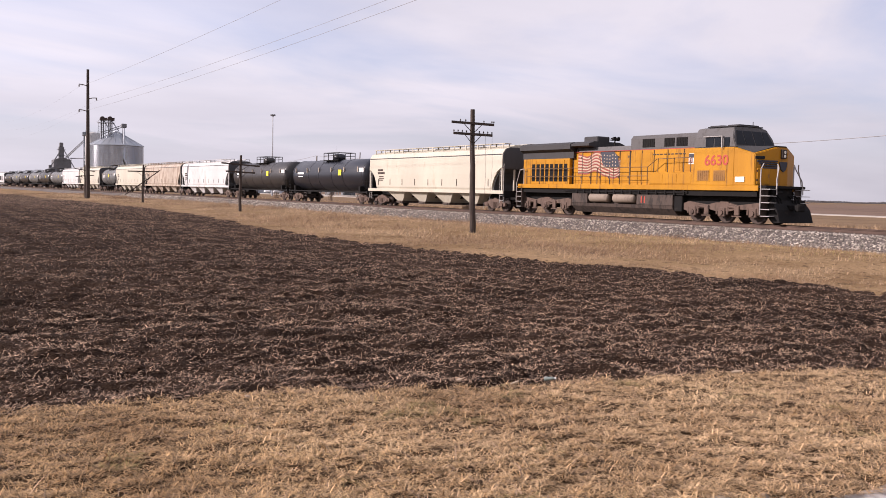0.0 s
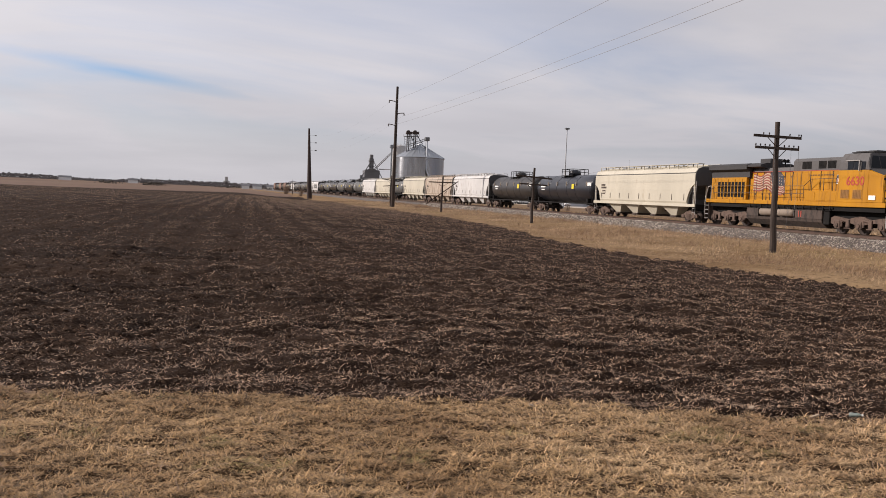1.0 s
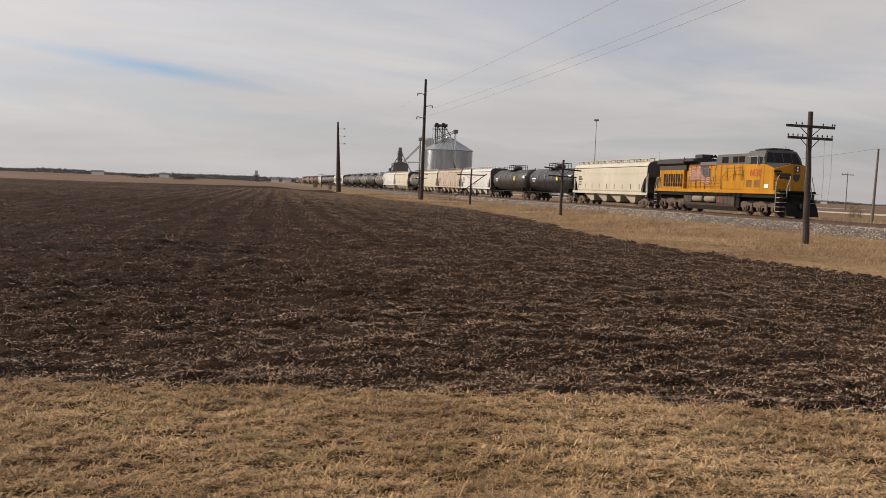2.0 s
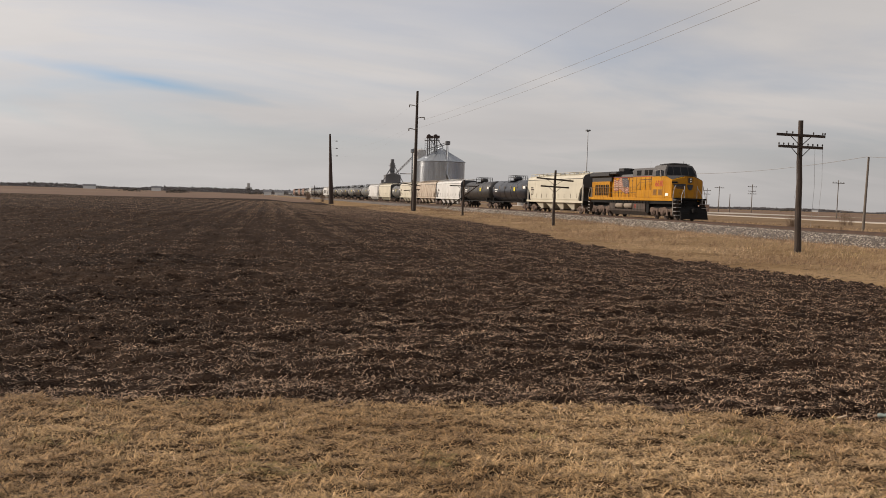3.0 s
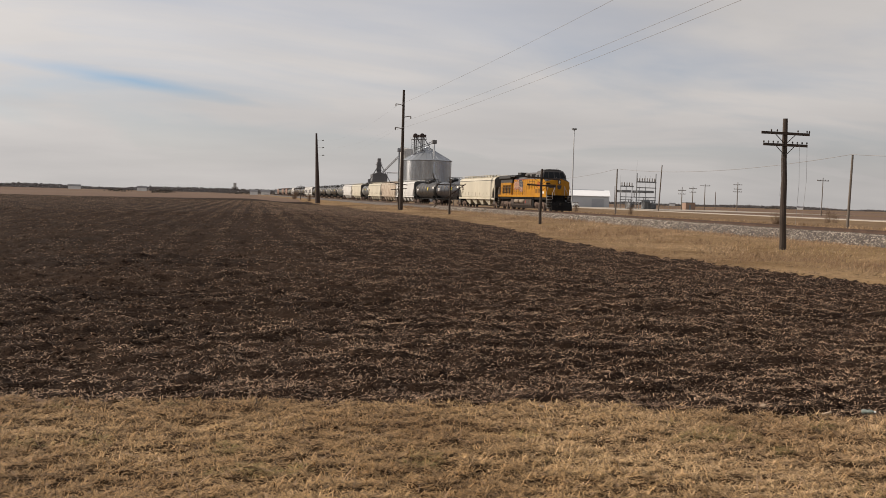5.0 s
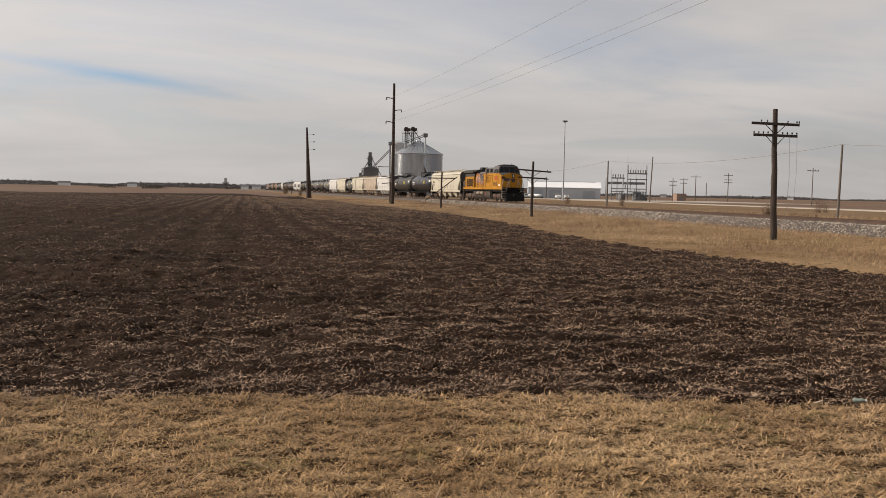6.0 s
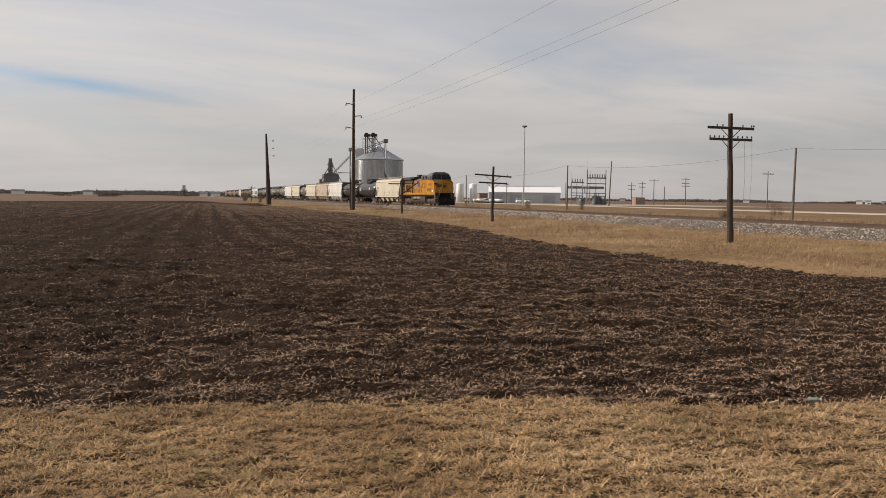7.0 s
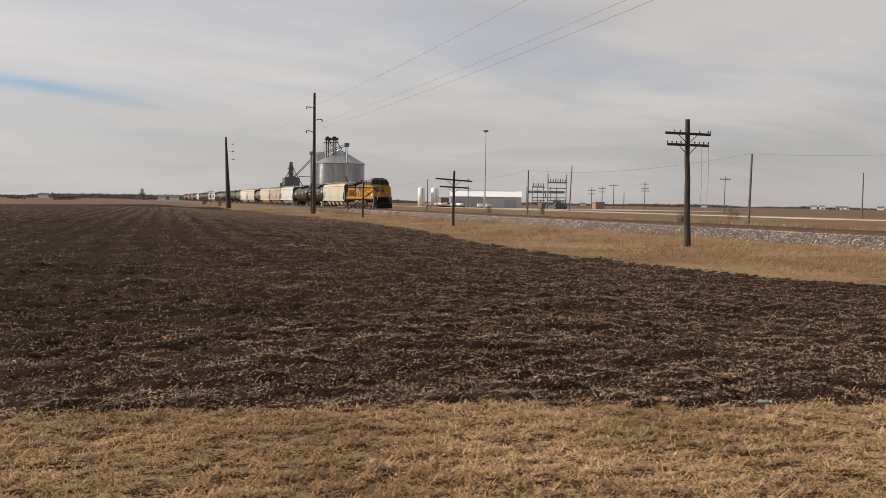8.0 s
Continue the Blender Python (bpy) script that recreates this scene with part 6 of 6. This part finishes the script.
def substation():
    y = 300.0
    root = thing("substation", "grey steel electrical substation rack with busbars and insulators", "substation", m=pose(140.0, y, gz(140, y)))
    for px, h, r in ((-5.8, 8.0, 0.16), (-1.5, 8.0, 0.16), (0.2, 12.6, 0.2), (7.4, 12.6, 0.2), (3.6, 8.0, 0.14)):
        for dy in (0, 5.0):
            if h > 10 and dy:
                continue
            bm = nb()
            rod(bm, (px, dy, 0), (px, dy, h), r, r * 0.8, 8)
            part("post", bm, M_SUBSTEEL, root)
    for x0, x1, z, t in ((-5.8, -1.2, 7.9, 0.2), (0.2, 7.4, 9.6, 0.22), (0.2, 7.4, 7.6, 0.16), (-5.8, 7.4, 4.2, 0.14), (-5.8, -1.2, 3.2, 0.12), (0.2, 7.4, 3.2, 0.12)):
        bm = nb()
        box(bm, x0 - 0.2, x1 + 0.2, -0.15, 0.15, z - t, z + t)
        part("beam", bm, M_SUBSTEEL, root)
    for x0, x1, z in ((-5.3, -1.7, 6.2), (0.8, 6.9, 6.2)):
        for dy in (0.3, 2.6, 4.7):
            bm = nb()
            box(bm, x0, x1, dy - 0.2, dy + 0.2, z - 0.42, z + 0.42, 0.05)
            part("bus_box", bm, M_SUBSTEEL, root)
    for i in range(14):
        u = -5.4 + i * 0.95
        bm = nb()
        zb = 8.0 if u < -1 else (9.7 if u < 7.2 else 4.3)
        if -1.1 < u < 0.2:
            zb = 4.3
        lathe(bm, [(0.1, zb), (0.22, zb + 0.2), (0.12, zb + 0.45), (0.22, zb + 0.7), (0.12, zb + 0.95), (0.2, zb + 1.15), (0.05, zb + 1.3)], 8, "z", (u, 0, 0))
        part("insulator", bm, M_GREYPOLE, root)
    for u in (-5.8, 0.2, 1.6, 3.6, 5.4):
        bm = nb()
        rod(bm, (u, 0.4, 8), (u, 0.4, 17.4 if u == 0.2 else 12.0), 0.05, 0.02, 5)
        part("lightning_rod", bm, M_SUBSTEEL, root)
    for bx, bw, bh in ((2.2, 2.4, 3.2), (-3.4, 1.8, 2.4), (5.2, 1.6, 2.2)):
        bm = nb()
        box(bm, bx, bx + bw, -2.0, 0.0, 0.2, bh, 0.05)
        for k in range(7):
            box(bm, bx + 0.1 + k * (bw - 0.3) / 6, bx + 0.2 + k * (bw - 0.3) / 6, -2.4, -2.0, 0.5, bh - 0.4)
        for k in range(3):
            lathe(bm, [(0.1, bh), (0.18, bh + 0.3), (0.1, bh + 0.6), (0.16, bh + 0.9), (0.04, bh + 1.2)], 8, "z", (bx + bw * (k + 0.5) / 3, -1, 0))
        part("transformer", bm, M_SUBSTEEL, root)
    bm = nb()
    for k in range(15):
        rod(bm, (-9 + k * 1.6, -5, 0), (-9 + k * 1.6, -5, 2.2), 0.04, 0.04, 5)
    for z in (0.2, 1.2, 2.2):
        rod(bm, (-9, -5, z), (13.4, -5, z), 0.03, 0.03, 5)
    part("fence", bm, M_SUBSTEEL, root)


substation()
plain_pole(128.5, 259.0, 13.9, "tall bare wooden pole leaning beside the substation", 2.6, 0.22, group="")
plain_pole(118.0, 322.0, 8.2, "short grey wooden pole with a transformer can", 0.0, 0.2, ((7.2, 1.8),), group="")


def pale_road():
    bm = nb()
    prism(bm, [(112.5, -0.6), (113.0, -0.19), (121.0, -0.19), (121.6, -0.6)], "y", -300, 1500)
    tagged(part("road", bm, M_ROAD), "pale gravel road running parallel to the track", "road", "", "structure")
    bm = nb()
    prism(bm, [(121.6, 262), (121.6, 345), (200, 345), (200, 262)], "z", -0.6, -0.2)
    tagged(part("pavement", bm, M_ROAD), "pale gravel yard round the substation and shed", "yard", "", "structure")


pale_road()


# ---- distance ----
def far_woods():
    r = np.random.RandomState(71)
    n = 34000
    a = np.radians(r.uniform(-40, 75, n))
    d = 1500 + 700 * r.rand(n)
    prof = 0.62 + 0.9 * fbm(np.degrees(a) / 3.1, d * 0 + 3.3, 4) + 0.4 * (np.degrees(a) < 4) + 0.12 * smooth(np.degrees(a), 24, 32)
    keep = prof > 0.22
    a, d, prof = a[keep], d[keep], prof[keep]
    x, y = d * np.sin(a), d * np.cos(a)
    size = r.uniform(0.65, 1.7, len(x)) * (0.6 + 0.5 * prof)
    h = np.abs(r.rand(len(x))) * 7.0 * np.clip(prof, 0.25, 1.1) * (1 - 0.32 * smooth(np.degrees(a), 5, 25))
    scatter_lumps("far_woods", np.stack([x, y, -0.3 + h], 1), size, M_TREE, "distant line of bare trees along the horizon, haze put into their grey", "trees", 72, 0.9)
    n = 330
    c = r.randint(0, 7, n)
    ca = np.radians(np.array([-6.2, -3.6, 0.6, 3.4, 33.0, 41.5, 45.0]))[c]
    cd = np.array([620, 560, 900, 820, 900, 860, 950])[c]
    a = ca + np.radians(r.normal(0, 0.35, n))
    d = cd + r.normal(0, 14, n)
    x, y = d * np.sin(a), d * np.cos(a)
    scatter_lumps("shelterbelt", np.stack([x, y, 0.2 + 1.6 * r.rand(n)], 1), r.uniform(0.4, 0.8, n), M_EVERGREEN, "low dark shelterbelts and brush across the fields", "trees", 73, 0.9)


far_woods()


def far_building(az, dist, w, h, roof, label, wall=None, top=None):
    x, y = dist * math.sin(radians(az)), dist * math.cos(radians(az))
    root = thing("farm_building", label, "building", "distant farm buildings", pose(x, y, -0.4, 0, 0, -az))
    bm = nb()
    box(bm, -w / 2, w / 2, -4, 4, 0, h)
    part("wall", bm, wall or M_TANKWHITE, root)
    bm = nb()
    prism(bm, [(-4.4, h), (0, h + roof), (4.4, h)], "x", -w / 2 - 0.4, w / 2 + 0.4)
    part("roof", bm, top or M_OLDTIN, root)


for az_, d_, w_, h_, r_ in ((-4.9, 1250, 12, 4, 2.5), (-8.6, 1350, 16, 4, 2.5), (1.6, 900, 7, 3, 2.0), (2.3, 950, 9, 3, 2.0), (3.1, 1000, 8, 3, 2.2),
                            (34.4, 1500, 9, 3, 2.0), (40.5, 1250, 7, 4, 1.0), (40.95, 1250, 7, 4, 1.0), (42.0, 1300, 16, 3, 1.5), (44.0, 1300, 8, 3, 2.0), (27.2, 1500, 9, 3, 2)):
    far_building(az_, d_, w_, h_, r_, "distant white farm building among trees")


def far_elevator():
    x, y = 18.0, 2200.0
    root = thing("far_elevator", "distant pale concrete grain elevator on the horizon", "grain elevator", m=pose(x, y, -0.4))
    bm = nb()
    box(bm, -7.5, 7.5, -6, 6, 0, 14.0)
    part("house", bm, M_CONCRETE, root)
    bm = nb()
    box(bm, -3.4, 3.4, -3, 3, 14.0, 23.5)
    part("head_house", bm, M_CONCRETE, root)


far_elevator()


def bare_shrub(x, y, h, seed, n=40, label="bare twiggy shrub in the dry grass"):
    r = random.Random(seed)
    z = gz(x, y)
    root = thing("shrub", label, "shrub", "bare shrubs", pose(x, y, z))
    bm = nb()
    for i in range(n):
        a, l = r.uniform(0, 6.28), h * r.uniform(0.5, 1.0)
        s = r.uniform(0.1, 0.55)
        p = Vector((r.uniform(-0.2, 0.2) * h, r.uniform(-0.2, 0.2) * h, -0.05))
        for k in range(3):
            q = p + Vector((math.cos(a) * s * l / 3, math.sin(a) * s * l / 3, l / 3))
            rod(bm, p, q, 0.022 * (1 - k * 0.28), 0.022 * (0.72 - k * 0.28), 4)
            if k:
                for _ in range(2):
                    b = r.uniform(0, 6.28)
                    rod(bm, q, q + Vector((math.cos(b) * 0.15 * h, math.sin(b) * 0.15 * h, 0.16 * h)), 0.01, 0.005, 3)
            p, a = q, a + r.uniform(-0.7, 0.7)
    part("twigs", bm, M_TWIG, root)


bare_shrub(84, 116, 2.1, 1, 30)
bare_shrub(87.5, 119, 1.6, 2, 22)
bare_shrub(46.5, 71, 1.5, 3, 60)
bare_shrub(70, 152, 1.6, 4, 40)
bare_shrub(66, 168, 1.8, 5, 40)
bare_shrub(26, 300, 2.4, 6, 60)
bare_shrub(24, 340, 3.4, 7, 70)
bare_shrub(27, 380, 3.6, 8, 70)


# ---- litter by the field edge ----
def litter():
    x, y = 5.05, 6.36
    root = thing("plastic_bottle", "crushed greenish-white plastic bottle lying at the field edge", "bottle", m=pose(x, y, float(rough_land(x, y)) + 0.035, 82, 12, 30))
    bm = nb()
    lathe(bm, [(0.01, -0.04), (0.018, -0.038), (0.020, -0.015), (0.014, 0.005), (0.019, 0.02), (0.013, 0.042), (0.008, 0.055), (0.008, 0.062)], 12, "z")
    part("shell", bm, mat("bottle_plastic", (0.09, 0.12, 0.105), (0.16, 0.19, 0.17), 0.5, fine=30, bump=0.3), root)
    bm = nb()
    rod(bm, (0, 0, 0.06), (0, 0, 0.07), 0.009, 0.009, 10)
    part("cap", bm, M_TANKWHITE, root)
    rr = random.Random(4)
    pale = mat("pale_wood", (0.26, 0.19, 0.125), (0.36, 0.27, 0.185), 0.8, fine=40, bump=0.2)
    for x, y, l, a in ((4.62, 6.28, 0.10, 10), (4.2, 6.5, 0.06, 40), (0.2, 7.36, 0.16, 5), (2.4, 6.7, 0.06, 70), (6.9, 5.85, 0.09, -30)):
        z = float(rough_land(x, y)) + 0.055
        bm = nb()
        prism(bm, [(-l / 2, -0.016), (-l / 2, 0.012), (-l * 0.1, 0.022), (l * 0.46, 0.014), (l / 2, -0.004), (l * 0.2, -0.02)], "z", -0.006, 0.006)
        ob = part("wood_splinter", bm, pale)
        ob.matrix_basis = pose(x, y, z, rr.uniform(-20, 20), rr.uniform(-12, 12), a)
        tagged(ob, "pale splintered piece of wood lying on the dead grass", "splinter", "pale splinters on the verge")


litter()


# ---- what moves ----
def motions():
    for car, y in CARS:
        walk(car, [(t / 2, pose(TRACK, TRAIN_START + y + travelled(t / 2), RAIL)) for t in range(17)])
    for car, y in CARS[:11]:
        for ob in car.children_recursive:
            if ob.name.startswith("wheelset"):
                r, yl = ob["radius"], ob.location.y
                walk(ob, [(i / 30, pose(0, yl, r, -math.degrees(travelled(i / 30) / r) % 360)) for i in range(241)])


build_train()
motions()
